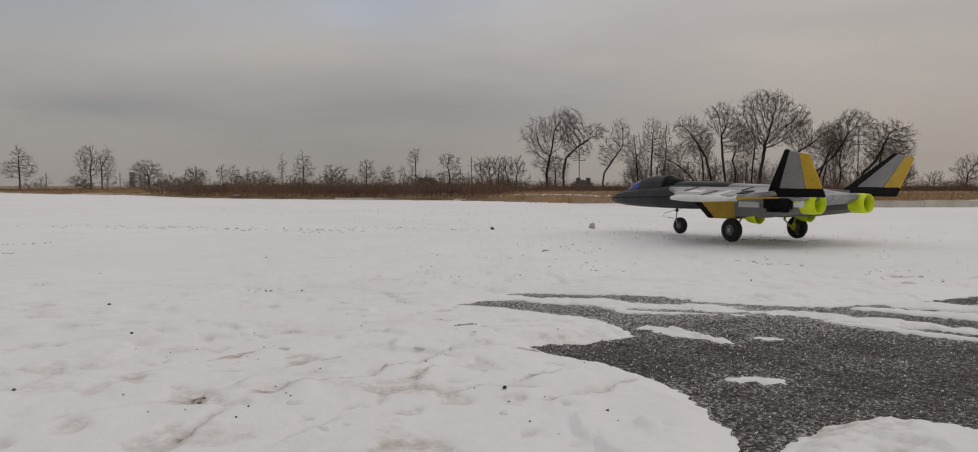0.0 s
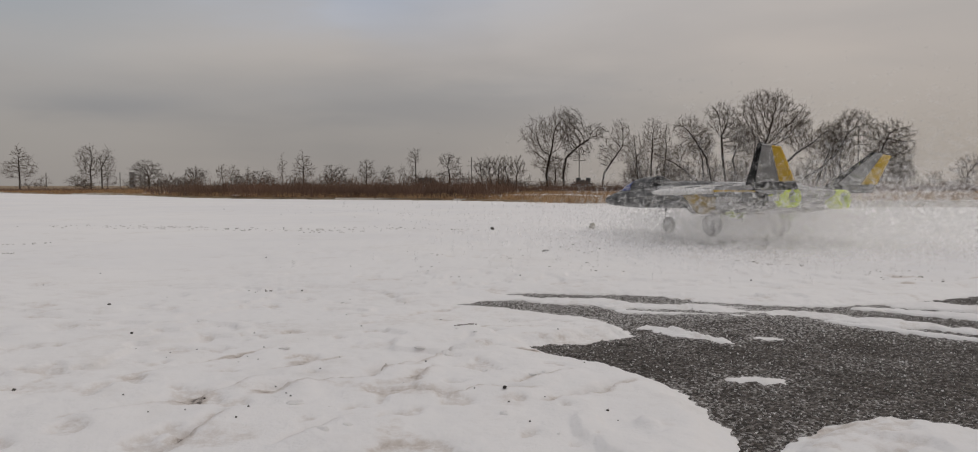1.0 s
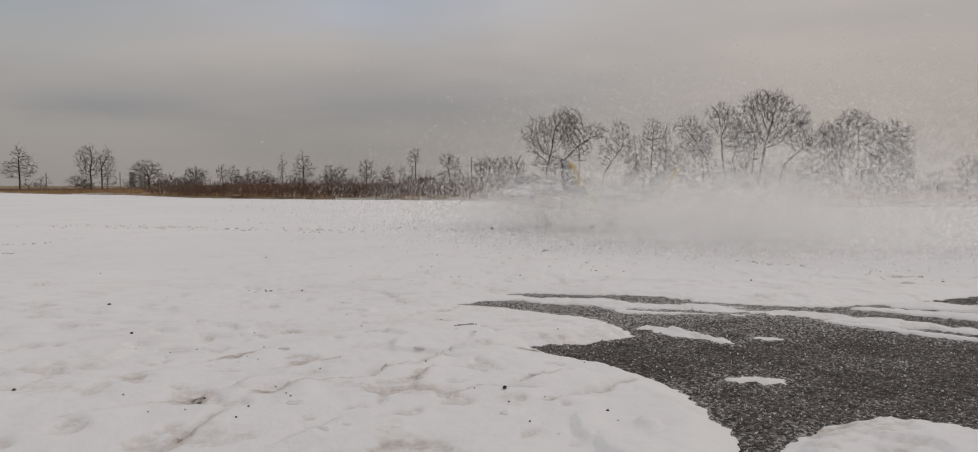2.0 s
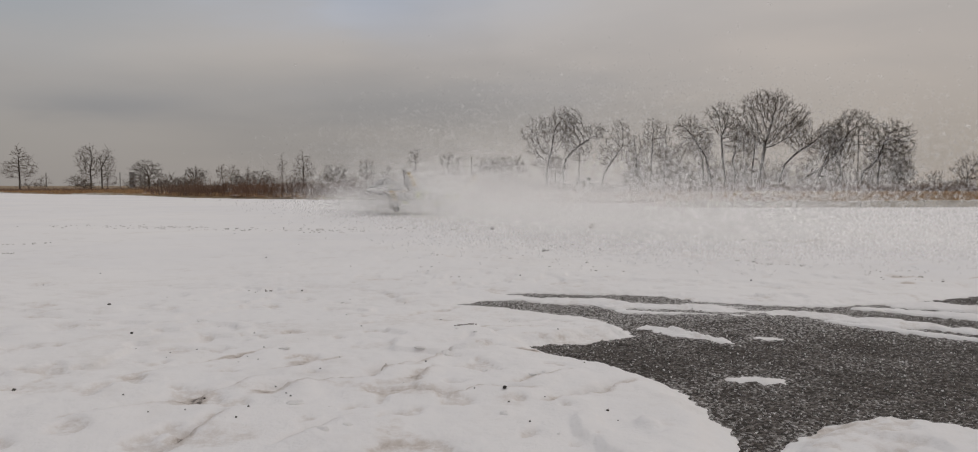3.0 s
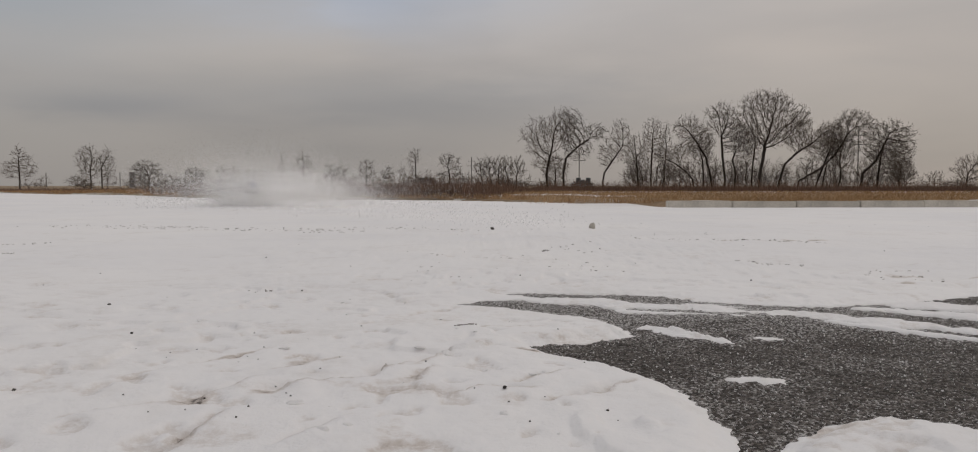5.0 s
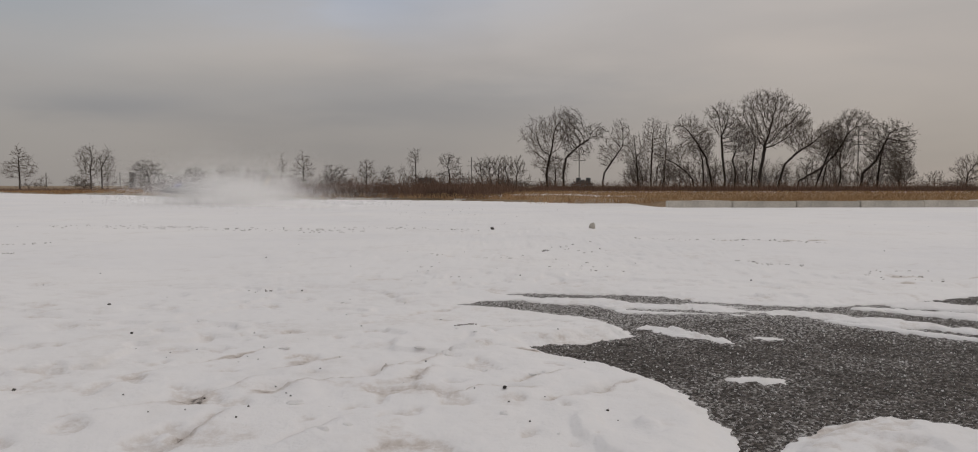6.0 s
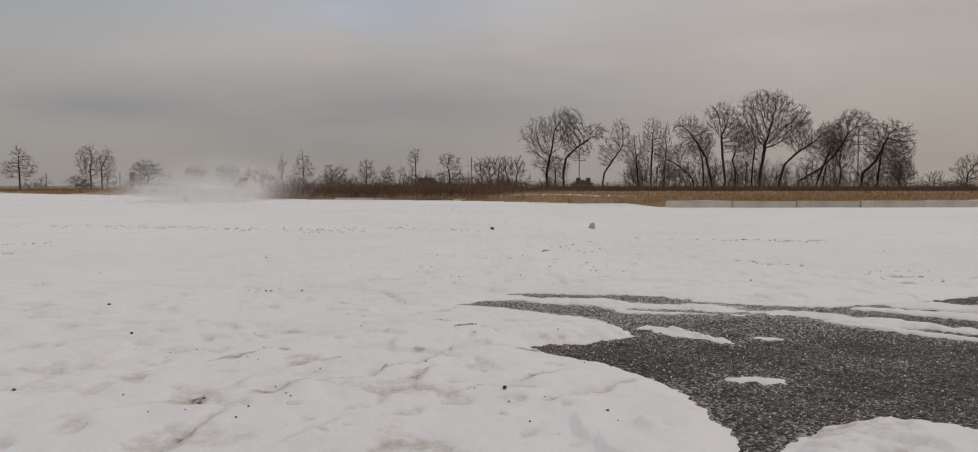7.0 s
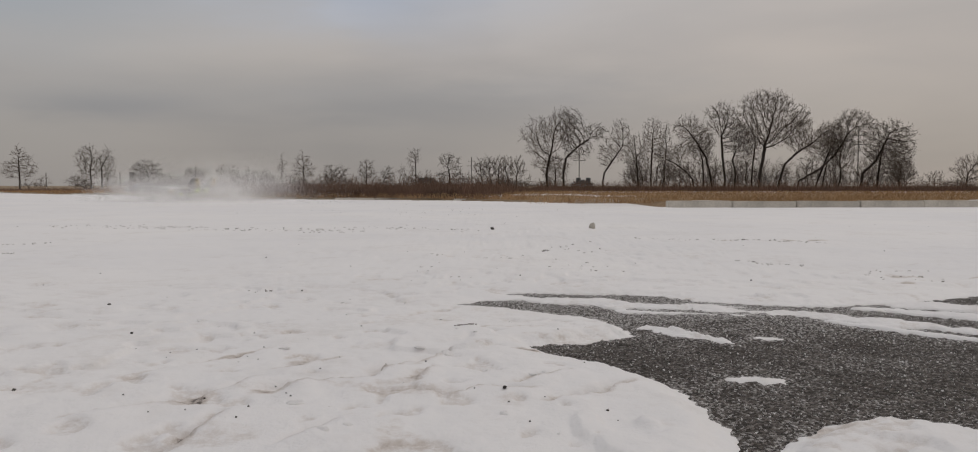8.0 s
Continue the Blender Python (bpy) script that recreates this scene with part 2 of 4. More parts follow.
STEEL = material("steel_wire", (0.30, 0.30, 0.31), 0.35, metal=0.9, vary=0.05, scale=40)


# ---- mesh helpers ----
def part(name, bm, mat, parent=None, label="", smooth=False):
    me = bpy.data.meshes.new(name)
    bmesh.ops.recalc_face_normals(bm, faces=bm.faces)
    bm.to_mesh(me)
    bm.free()
    me.materials.append(mat)
    if smooth:
        me.polygons.foreach_set("use_smooth", [True] * len(me.polygons))
    ob = new(name, me)
    if parent:
        ob.parent = parent
    if label:
        tagged(ob, label)
    return ob


def raw(name, verts, faces, mat, parent=None, label="", smooth=False):
    me = bpy.data.meshes.new(name)
    me.from_pydata(verts, [], faces)
    me.materials.append(mat)
    if smooth:
        me.polygons.foreach_set("use_smooth", [True] * len(me.polygons))
    me.update()
    ob = new(name, me)
    if parent:
        ob.parent = parent
    if label:
        tagged(ob, label)
    return ob


def box(x0, x1, y0, y1, z0, z1, bevel=0.0):
    bm = bmesh.new()
    bmesh.ops.create_cube(bm, size=1)
    for v in bm.verts:
        v.co = Vector(((x0 + x1) / 2 + v.co.x * (x1 - x0), (y0 + y1) / 2 + v.co.y * (y1 - y0), (z0 + z1) / 2 + v.co.z * (z1 - z0)))
    if bevel:
        bmesh.ops.bevel(bm, geom=list(bm.edges), offset=bevel, segments=2, affect="EDGES")
    return bm


def slab(outline, way, bevel=0.0):
    """A plate: a flat outline, thick along way."""
    bm = bmesh.new()
    way = Vector(way)
    a = [bm.verts.new(Vector(p) - way / 2) for p in outline]
    b = [bm.verts.new(Vector(p) + way / 2) for p in outline]
    bm.faces.new(a), bm.faces.new(list(reversed(b)))
    n = len(a)
    for i in range(n):
        bm.faces.new((a[i], b[i], b[(i + 1) % n], a[(i + 1) % n]))
    bmesh.ops.recalc_face_normals(bm, faces=bm.faces)
    if bevel:
        bmesh.ops.bevel(bm, geom=list(bm.edges), offset=bevel, segments=2, affect="EDGES")
    return bm


def loft(rings, caps=True):
    bm = bmesh.new()
    made = [[bm.verts.new(p) for p in r] for r in rings]
    n = len(made[0])
    for a, b in zip(made, made[1:]):
        for i in range(n):
            bm.faces.new((a[i], a[(i + 1) % n], b[(i + 1) % n], b[i]))
    if caps:
        bm.faces.new(made[0]), bm.faces.new(list(reversed(made[-1])))
    return bm


def lathe(profile, origin, axis, n=28):
    """Turns a profile of (along, radius) about an axis through origin."""
    axis = Vector(axis).normalized()
    side = axis.orthogonal().normalized()
    other = axis.cross(side)
    rings = [[Vector(origin) + axis * a + (side * math.cos(k * math.tau / n) + other * math.sin(k * math.tau / n)) * r for k in range(n)] for a, r in profile]
    return loft(rings, caps=False)


def tube(points, radius, n=8):
    bm = bmesh.new()
    pts = [Vector(p) for p in points]
    rings = []
    for i, p in enumerate(pts):
        d = (pts[min(i + 1, len(pts) - 1)] - pts[max(i - 1, 0)]).normalized()
        s = d.orthogonal().normalized()
        o = d.cross(s)
        rings.append([p + (s * math.cos(k * math.tau / n) + o * math.sin(k * math.tau / n)) * radius for k in range(n)])
    bm.free()
    return loft(rings)


# ---- ground ----
rng = np.random.default_rng(7)


class Noise:
    """Smooth value noise on a grid, for heights."""

    def __init__(self, seed):
        self.table = np.random.default_rng(seed).random((256, 256))

    def __call__(self, x, y):
        xi, yi = np.floor(x).astype(int), np.floor(y).astype(int)
        u, v = x - xi, y - yi
        u, v = u * u * (3 - 2 * u), v * v * (3 - 2 * v)
        t = self.table
        a, b = t[xi % 256, yi % 256], t[(xi + 1) % 256, yi % 256]
        c, d = t[xi % 256, (yi + 1) % 256], t[(xi + 1) % 256, (yi + 1) % 256]
        return (a * (1 - u) + b * u) * (1 - v) + (c * (1 - u) + d * u) * v - 0.5


noises = [Noise(s) for s in range(11, 17)]


def fbm(x, y, scale, octaves=4, seed=0):
    total, amp = 0, 1.0
    for k in range(octaves):
        total = total + amp * noises[(seed + k) % 6](x * scale + 17.3 * k, y * scale + 5.1 * k)
        scale, amp = scale * 2.1, amp * 0.5
    return total


def step(a, b, x):
    u = np.clip((x - a) / (b - a), 0, 1)
    return u * u * (3 - 2 * u)


# the bare stretch of asphalt: its rim, and the snow left lying on it
BARE = [(0.231, 0.66), (0.238, 0.707), (0.247, 0.77), (0.246, 0.847), (0.233, 0.94), (0.202, 1.02), (0.157, 1.063), (0.107, 1.107), (0.062, 1.19), (0.115, 1.19), (0.182, 1.234), (0.247, 1.27),
        (0.23, 1.368), (0.189, 1.454), (0.121, 1.505), (0.034, 1.575), (-0.086, 1.617), (-0.033, 1.662), (0.045, 1.728), (0.032, 1.80), (0.173, 1.79), (0.32, 1.779), (0.40, 1.738), (0.454, 1.671), (0.555, 1.62),
        (0.721, 1.60), (0.97, 1.671), (1.143, 1.748), (1.5, 1.77), (1.47, 1.16), (0.895, 0.75), (0.525, 0.728), (0.502, 0.76), (0.462, 0.788), (0.417, 0.805), (0.37, 0.79), (0.318, 0.747), (0.279, 0.707), (0.266, 0.66)]


def polygon_distance(x, y, outline):
    """Signed distance to an outline, positive inside."""
    best = np.full(x.shape, 1e9)
    inside = np.zeros(x.shape, bool)
    for (x0, y0), (x1, y1) in zip(outline, outline[1:] + outline[:1]):
        dx, dy = x1 - x0, y1 - y0
        u = np.clip(((x - x0) * dx + (y - y0) * dy) / (dx * dx + dy * dy), 0, 1)
        best = np.minimum(best, np.hypot(x - x0 - u * dx, y - y0 - u * dy))
        hit = ((y0 > y) != (y1 > y)) & (x < (x1 - x0) * (y - y0) / (y1 - y0 + 1e-12) + x0)
        inside ^= hit
    return np.where(inside, best, -best)


def segment(x, y, p, q):
    dx, dy = q[0] - p[0], q[1] - p[1]
    u = np.clip(((x - p[0]) * dx + (y - p[1]) * dy) / (dx * dx + dy * dy), 0, 1)
    side = ((x - p[0]) * dy - (y - p[1]) * dx) / math.hypot(dx, dy)
    return np.hypot(x - p[0] - u * dx, y - p[1] - u * dy), side, u


# strips of snow on the asphalt: start, end, half width
STRIPS = [((0.285, 1.350), (0.388, 1.234), 0.017), ((0.324, 0.99), (0.369, 0.983), 0.013), ((0.452, 1.254), (0.481, 1.249), 0.008),
          ((-0.088, 1.675), (0.107, 1.71), 0.026), ((0.060, 1.728), (0.302, 1.612), 0.036), ((0.302, 1.612), (0.474, 1.555), 0.030), ((0.474, 1.555), (0.642, 1.49), 0.026), ((0.642, 1.49), (0.865, 1.32), 0.026), ((0.865, 1.32), (1.1, 1.13), 0.022),
          ((0.277, 1.535), (0.515, 1.483), 0.007), ((0.647, 1.42), (0.822, 1.254), 0.007), ((0.779, 1.567), (0.961, 1.468), 0.020), ((0.901, 1.61), (1.05, 1.55), 0.025), ((0.424, 1.615), (0.541, 1.575), 0.010)]
# streaks of dark ice where the snow has worn thin: start, end, half width
SLITS = [((-0.07, 1.287), (-0.02, 1.281), 0.010), ((-0.185, 1.597), (-0.111, 1.579), 0.012), ((1.05, 1.90), (1.5, 1.86), 0.025), ((1.2, 2.02), (1.6, 1.98), 0.025), ((1.10, 2.12), (1.2, 2.06), 0.03), ((-0.803, 1.572), (-0.789, 1.577), 0.006)]
# broken edges of crust in the snow: start, end, height
LEDGES = [((-0.419, 0.974), (-0.343, 1.081), 0.015), ((-0.228, 0.866), (-0.027, 1.094), 0.021), ((-0.313, 0.831), (-0.284, 0.883), 0.014), ((-0.291, 0.672), (-0.281, 0.743), 0.014), ((-0.169, 0.718), (-0.149, 0.743), 0.014),
          ((-0.402, 0.771), (-0.367, 0.795), 0.012), ((0.096, 0.851), (0.162, 0.894), 0.015), ((0.015, 1.094), (0.088, 1.094), 0.010), ((-0.25, 0.98), (-0.225, 1.016), 0.010), ((0.060, 0.93), (0.084, 0.955), 0.012), ((-0.06, 0.86), (0.02, 0.868), 0.010),
          ((-0.10, 0.90), (-0.085, 0.95), 0.012), ((0.00, 1.30), (0.06, 1.30), 0.010), ((1.35, 2.35), (2.0, 2.40), 0.014), ((0.9, 3.35), (1.5, 3.45), 0.012), ((-0.58, 1.15), (-0.50, 1.19), 0.008)]


def drop(y):
    """The land behind the car park lies a little lower."""
    return -0.34 * step(18, 45, y)


def bare_distance(x, y):
    """How far inside the bare asphalt a place lies; negative under snow."""
    warp = 0.010 * fbm(x, y, 9, 3, 1) + 0.013 * fbm(x, y, 70, 3, 2)
    d = polygon_distance(x, y, BARE) + warp
    for k, (p, q, w) in enumerate(STRIPS):
        s, _, u = segment(x, y, p, q)
        rough = 0.7 if k < 3 else 1.5
        d = np.minimum(d, s - w * (1.0 + rough * fbm(x, y, 15, 3, 3)) + 0.9 * warp)
    return d


def snow_height(x, y):
    d = bare_distance(x, y)
    # along the strips and the far rim the snow thins out to nothing
    thin = step(1.25, 1.45, y)
    z = np.where(d < 0, -0.016 + (0.016 - 0.010 * thin) * step(0.0, 0.045, -d), -0.016 - 0.02 * step(0, 0.02, d))
    near = np.exp(-np.hypot(x, y) / 6)
    lie = step(0.0, 0.10, -d)
    z = z + lie * (0.010 * fbm(x, y, 2.3, 3, 0) * near + 0.0045 * near * fbm(x, y, 14, 4, 4) + 0.0022 * near * fbm(x, y, 55, 2, 1))
    # crust broken in steps
    crust = fbm(x, y, 3.4, 4, 5)
    z = z + lie * near * 0.007 * (step(0.08, 0.095, crust) - step(0.28, 0.295, crust))
    pits = fbm(x, y, 22.0, 3, 2)
    z = z - lie * near * 0.005 * step(0.26, 0.36, pits)
    for p, q, h in LEDGES:
        s, side, u = segment(x, y, p, q)
        side = side + 0.035 * fbm(x, y, 14, 4, 0)
        reach = step(0.05, 0.0, np.maximum(s - np.abs(side), 0))
        lift = step(-0.003, 0.003, side) * np.exp(-np.maximum(side, 0) / 0.03)
        hollow = np.exp(-((side + 0.010) / 0.010) ** 2)
        z = z + lie * reach * (0.55 * h * lift - 0.55 * h * hollow) * np.clip(0.8 + 1.6 * fbm(x, y, 20, 2, 3), 0.1, 1.4)
    return z


def soil_and_shade(x, y):
    """How dark the snow is marked: grit in broken crust and hollows, painted shade along ledges, dark ice in worn
    streaks.
    """
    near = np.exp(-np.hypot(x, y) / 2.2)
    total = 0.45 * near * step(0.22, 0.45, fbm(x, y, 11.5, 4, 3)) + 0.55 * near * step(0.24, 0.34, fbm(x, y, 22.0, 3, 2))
    # grit plus a painted shadow line at the foot of each ledge
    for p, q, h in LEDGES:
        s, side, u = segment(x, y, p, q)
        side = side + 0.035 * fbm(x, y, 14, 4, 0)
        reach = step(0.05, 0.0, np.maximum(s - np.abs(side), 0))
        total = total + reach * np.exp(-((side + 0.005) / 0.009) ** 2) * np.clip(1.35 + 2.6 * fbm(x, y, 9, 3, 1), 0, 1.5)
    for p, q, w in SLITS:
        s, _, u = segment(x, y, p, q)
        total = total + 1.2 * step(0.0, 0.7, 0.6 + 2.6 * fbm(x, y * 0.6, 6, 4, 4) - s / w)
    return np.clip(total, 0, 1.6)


def spaced(fine0, fine1, step_, lo, hi, grow=1.09):
    mid = list(np.arange(fine0, fine1, step_))
    up, s = [fine1], step_
    while up[-1] < hi:
        s *= grow
        up.append(up[-1] + s)
    down, s = [fine0], step_
    while down[-1] > lo:
        s *= grow
        down.append(down[-1] - s)
    return np.array(sorted(down[1:]) + mid + up)


def sheet(name, xs, ys, height, mat):
    gx, gy = np.meshgrid(xs, ys)
    gz = height(gx, gy)
    verts = np.stack([gx, gy, gz], -1).reshape(-1, 3)
    w, h = len(xs), len(ys)
    i = (np.arange(h - 1)[:, None] * w + np.arange(w - 1)[None]).ravel()
    faces = np.stack([i, i + 1, i + 1 + w, i + w], -1)
    return raw(name, verts.tolist(), faces.tolist(), mat, smooth=True)


# the rim of the car park, from right to left: kerb runs with start and end
KERB_RUNS = [((2.05, 8.62), (12.5, 8.95)), ((1.22, 10.6), (2.75, 11.0)), ((-0.60, 12.75), (1.45, 12.95)), ((-2.75, 13.4), (-0.62, 13.6)), ((-12.2, 22.0), (-10.2, 21.0)), ((-17.5, 26.5), (-12.3, 24.0))]


def rim(x):
    """How far off the edge of the car park lies."""
    return np.interp(x, [-60, -17.5, -12.2, -9.8, -6.4, -4.6, -2.7, -0.6, 1.25, 2.0, 2.06, 12.5, 60], [40, 26.6, 22.2, 20.6, 16.0, 14.6, 13.7, 12.9, 11.0, 10.7, 8.8, 9.15, 12])


def land_height(x, y):
    back = y - rim(x)
    on = step(0.0, 0.12, back)
    return -0.10 + on * (0.145 + 0.05 * fbm(x, y, 0.8, 3, 1)) + on * drop(y) - 0.0 * x


ASPHALT_Z = -0.018


def asphalt_height(x, y):
    return ASPHALT_Z + 0.004 * fbm(x, y, 4, 3, 2) + 0.0035 * fbm(x, y, 90, 2, 3)


def snow_sheet_height(x, y):
    return np.where(y > rim(x) + 0.05, -0.09, snow_height(x, y))


# the land round it
ground = sheet("ground", spaced(-14, 10, 0.35, -900, 900, 1.12), spaced(8, 30, 0.3, -400, 1600, 1.12), land_height, EARTH)
tagged(ground, "brown frozen earth round the car park", "ground", kind="structure")
road = sheet("pavement", spaced(-0.1, 1.3, 0.008, -6, 6.0, 1.10), spaced(0.58, 1.75, 0.008, -2.0, 7.5, 1.10), asphalt_height, ASPHALT)
rime = road.data.attributes.new("frost", "FLOAT", "POINT")
flat = np.empty(len(road.data.vertices) * 3)
road.data.vertices.foreach_get("co", flat)
rx, ry = flat[0::3], flat[1::3]
rime.data.foreach_set("value", np.clip(0.7 * np.exp(-np.maximum(bare_distance(rx, ry), 0) / 0.022) + 0.75 * step(1.18, 1.50, ry + 0.10 * fbm(rx, ry, 6, 3, 4)) * step(1.0, 0.6, rx / ry * 1.4) - 0.35 * step(0.25, 0.0, np.hypot(rx - 0.12, ry - 1.16)), 0, 1.2))
tagged(road, "bare dark asphalt dusted with frost", "asphalt", kind="structure")
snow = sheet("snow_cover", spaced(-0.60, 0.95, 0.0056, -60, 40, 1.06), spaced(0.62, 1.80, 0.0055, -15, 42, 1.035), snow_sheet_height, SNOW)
# vertex values carry dirt, dark ice and painted ledge shade
soil_shade = snow.data.attributes.new("soil_shade", "FLOAT", "POINT")
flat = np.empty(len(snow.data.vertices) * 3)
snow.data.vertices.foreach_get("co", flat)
soil_shade.data.foreach_set("value", soil_and_shade(flat[0::3], flat[1::3]))
tagged(snow, "trodden grey-white snow crust over the car park", "snow", kind="structure")


# ---- kerbs ----
def kerb(p, q, high=0.080):
    p, q = Vector((*p, 0)), Vector((*q, 0))
    n = max(1, round((q - p).length / 0.76))
    top = tagged(new("kerb"), "low weathered concrete kerb with snow along its back", "kerb", "kerbs")
    top.location = p
    way = (q - p) / n
    turn = math.atan2(way.y, way.x)
    me = None
    for k in range(n):
        if me is None:
            bm = box(0.006, way.length - 0.006, 0, 0.13, -0.08, high, 0.010)
            ob = part("kerb_stone", bm, CONCRETE, top)
            me = ob.data
        else:
            ob = new("kerb_stone", me)
            ob.parent = top
        ob.location = way * k + Vector((0, random.uniform(-0.012, 0.012), random.uniform(-0.008, 0.004)))
        ob.rotation_euler = (0, random.uniform(-0.006, 0.006), turn + random.uniform(-0.012, 0.012))
    return top


for p, q in KERB_RUNS:
    kerb(p, q, 0.066 if p[1] < 9 else 0.045 if p[1] < 11 else 0.022)


# ---- plants ----
class Shoots:
    """Collects tapered twigs into one mesh."""

    def __init__(self):
        self.verts, self.faces = [], []

    def limb(self, pts, radii, sides):
        base = len(self.verts)
        for i, p in enumerate(pts):
            d = (pts[min(i + 1, len(pts) - 1)] - pts[max(i - 1, 0)])
            d = d.normalized() if d.length > 1e-9 else Vector((0, 0, 1))
            s = d.orthogonal().normalized()
            o = d.cross(s)
            for k in range(sides):
                a = k * math.tau / sides
                self.verts.append(p + (s * math.cos(a) + o * math.sin(a)) * radii[i])
        for i in range(len(pts) - 1):
            for k in range(sides):
                a, b = base + i * sides + k, base + i * sides + (k + 1) % sides
                self.faces.append((a, b, b + sides, a + sides))


class Growth:
    """A crown that grows towards points scattered through its space, and thickens from the tips down."""

    def __init__(self, trunk, crowns, count, seed, pace, deep=0.75):
        g = self.g = np.random.default_rng(seed)
        share = np.array([c[2] * c[3] for c in crowns])
        which = g.choice(len(crowns), count, p=share / share.sum())
        d = g.normal(0, 1, (count, 3))
        d /= np.linalg.norm(d, axis=1, keepdims=True)
        d *= g.random((count, 1)) ** 0.36 * g.uniform(0.85, 1.12, (count, 1))
        c = np.array(crowns, float)[which]
        aims = np.stack([c[:, 0] + d[:, 0] * c[:, 2], d[:, 1] * c[:, 2] * deep, c[:, 1] + d[:, 2] * c[:, 3]], -1)
        pts, parents = [np.array((0.0, 0.0, -0.1))], [-1]
        for q in trunk:
            a, b = pts[-1], np.array((q[0], g.normal(0, 0.08), q[1]))
            n = max(1, int(np.linalg.norm(b - a) / pace))
            for k in range(n):
                pts.append(a + (b - a) * (k + 1) / n + g.normal(0, pace * 0.07, 3))
                parents.append(len(pts) - 2)
        first = np.array(pts[max(1, len(pts) // 4):])
        base = len(pts) - len(first)
        gap = np.linalg.norm(aims[:, None] - first[None], axis=2)
        near, best = gap.argmin(1) + base, gap.min(1)
        kids = {}
        for _ in range(90):
            if not len(aims):
                break
            here = np.array(pts)
            v = aims - here[near]
            v /= np.linalg.norm(v, axis=1, keepdims=True) + 1e-6
            pull = np.zeros((len(pts), 3))
            np.add.at(pull, near, v)
            fresh, start = [], len(pts)
            for i in np.unique(near):
                i = int(i)
                if kids.get(i, 0) >= 4:
                    continue
                w = pull[i] / (math.sqrt(pull[i] @ pull[i]) + 1e-6)
                if parents[i] >= 0:
                    w = w + 0.6 * (here[i] - here[parents[i]]) / pace
                w = w + g.normal(0, 0.28, 3)
                fresh.append(here[i] + w / math.sqrt(w @ w) * pace)
                parents.append(i)
                kids[i] = kids.get(i, 0) + 1
            if not fresh:
                break
            pts.extend(fresh)
            new_pts = np.array(fresh)
            gap = np.linalg.norm(aims[:, None] - new_pts[None], axis=2)
            better = gap.min(1) < best
            near = np.where(better, gap.argmin(1) + start, near)
            best = np.minimum(best, gap.min(1))
            keep = best > pace * 1.25
            aims, near, best = aims[keep], near[keep], best[keep]
        self.pts, self.parents = pts, parents

    def limbs(self, tip, power, wood, fine, twigs, twig_length):
        n, g = len(self.pts), self.g
        load, kids = np.zeros(n), [[] for _ in range(n)]
        for i in range(n - 1, 0, -1):
            load[i] = max(load[i], 1.0)
            load[self.parents[i]] += load[i]
            kids[self.parents[i]].append(i)
        radius = tip * np.maximum(load, 1) ** (1 / power)
        todo = [0]
        while todo:
            chain = [todo.pop()]
            if self.parents[chain[0]] >= 0:
                chain.insert(0, self.parents[chain[0]])
            while kids[chain[-1]]:
                branch = sorted(kids[chain[-1]], key=lambda k: load[k])
                todo.extend(branch[:-1])
                chain.append(branch[-1])
            if len(chain) < 2:
                continue
            path = [Vector(self.pts[i]) for i in chain]
            radii = [radius[i] for i in chain]
            if self.parents[chain[1]] == chain[0]:
                radii[0] = radii[1] if chain[0] else radii[0] * 1.25
            thick = radii[0] > 5.0 * tip
            (wood if thick else fine).limb(path, radii, 6 if thick else 3)
        for i in range(1, n):
            if load[i] > 7:
                continue
            for _ in range(int(twigs) + (g.random() < twigs % 1)):
                along = Vector(self.pts[i]) - Vector(self.pts[self.parents[i]])
                along.normalize()
                w = (along * 0.7 + Vector(g.normal(0, 0.6, 3)) + Vector((0, 0, 0.12))).normalized()
                a = Vector(self.pts[i])
                long = twig_length * g.uniform(0.5, 1.3)
                b = a + w * long * 0.5
                c = b + (w + Vector(g.normal(0, 0.3, 3))).normalized() * long * 0.5
                fine.limb([a, b, c], [tip * 0.9, tip * 0.75, tip * 0.5], 3)


SEEDS = itertools.count(40)


def plant(name, x, y, trunk, crowns, count, pace, tip, power, twigs, twig_length, label, category, group):
    grown = Growth(trunk, crowns, count, next(SEEDS), pace)
    wood, fine = Shoots(), Shoots()
    grown.limbs(tip, power, wood, fine, twigs, twig_length)
    top = tagged(new(name), label, category, group)
    top.location = (x, y, LAND_BACK)
    for nm, sh, mat in (("trunk", wood, BARK), ("crown", fine, TWIG)):
        if sh.verts:
            raw(nm, sh.verts, sh.faces, mat, top)
    return top


LAND_BACK = -0.295


def tree(x, y, trunk, crowns, count):
    """A big bare tree: its place, the bends of its trunk (across, up) and the masses of its crown (across, up, half width, half height)."""
    return plant("tree", x, y, trunk, crowns, round(count * 1.7), 0.16, 0.0092, 2.32, 2.0, 0.42, "bare leafless tree with dark bark and fine twigs", "tree", "bare trees")


def small_tree(x, y, trunk, crowns, count):
    return plant("tree", x, y, trunk, crowns, round(count * 1.4), 0.21, 0.015, 2.5, 1.5, 0.5, "small bare tree at the edge of the field", "tree", "far bare trees")


def px(u, y):
    """The place across at the distance y of a bearing u."""
    return u * y


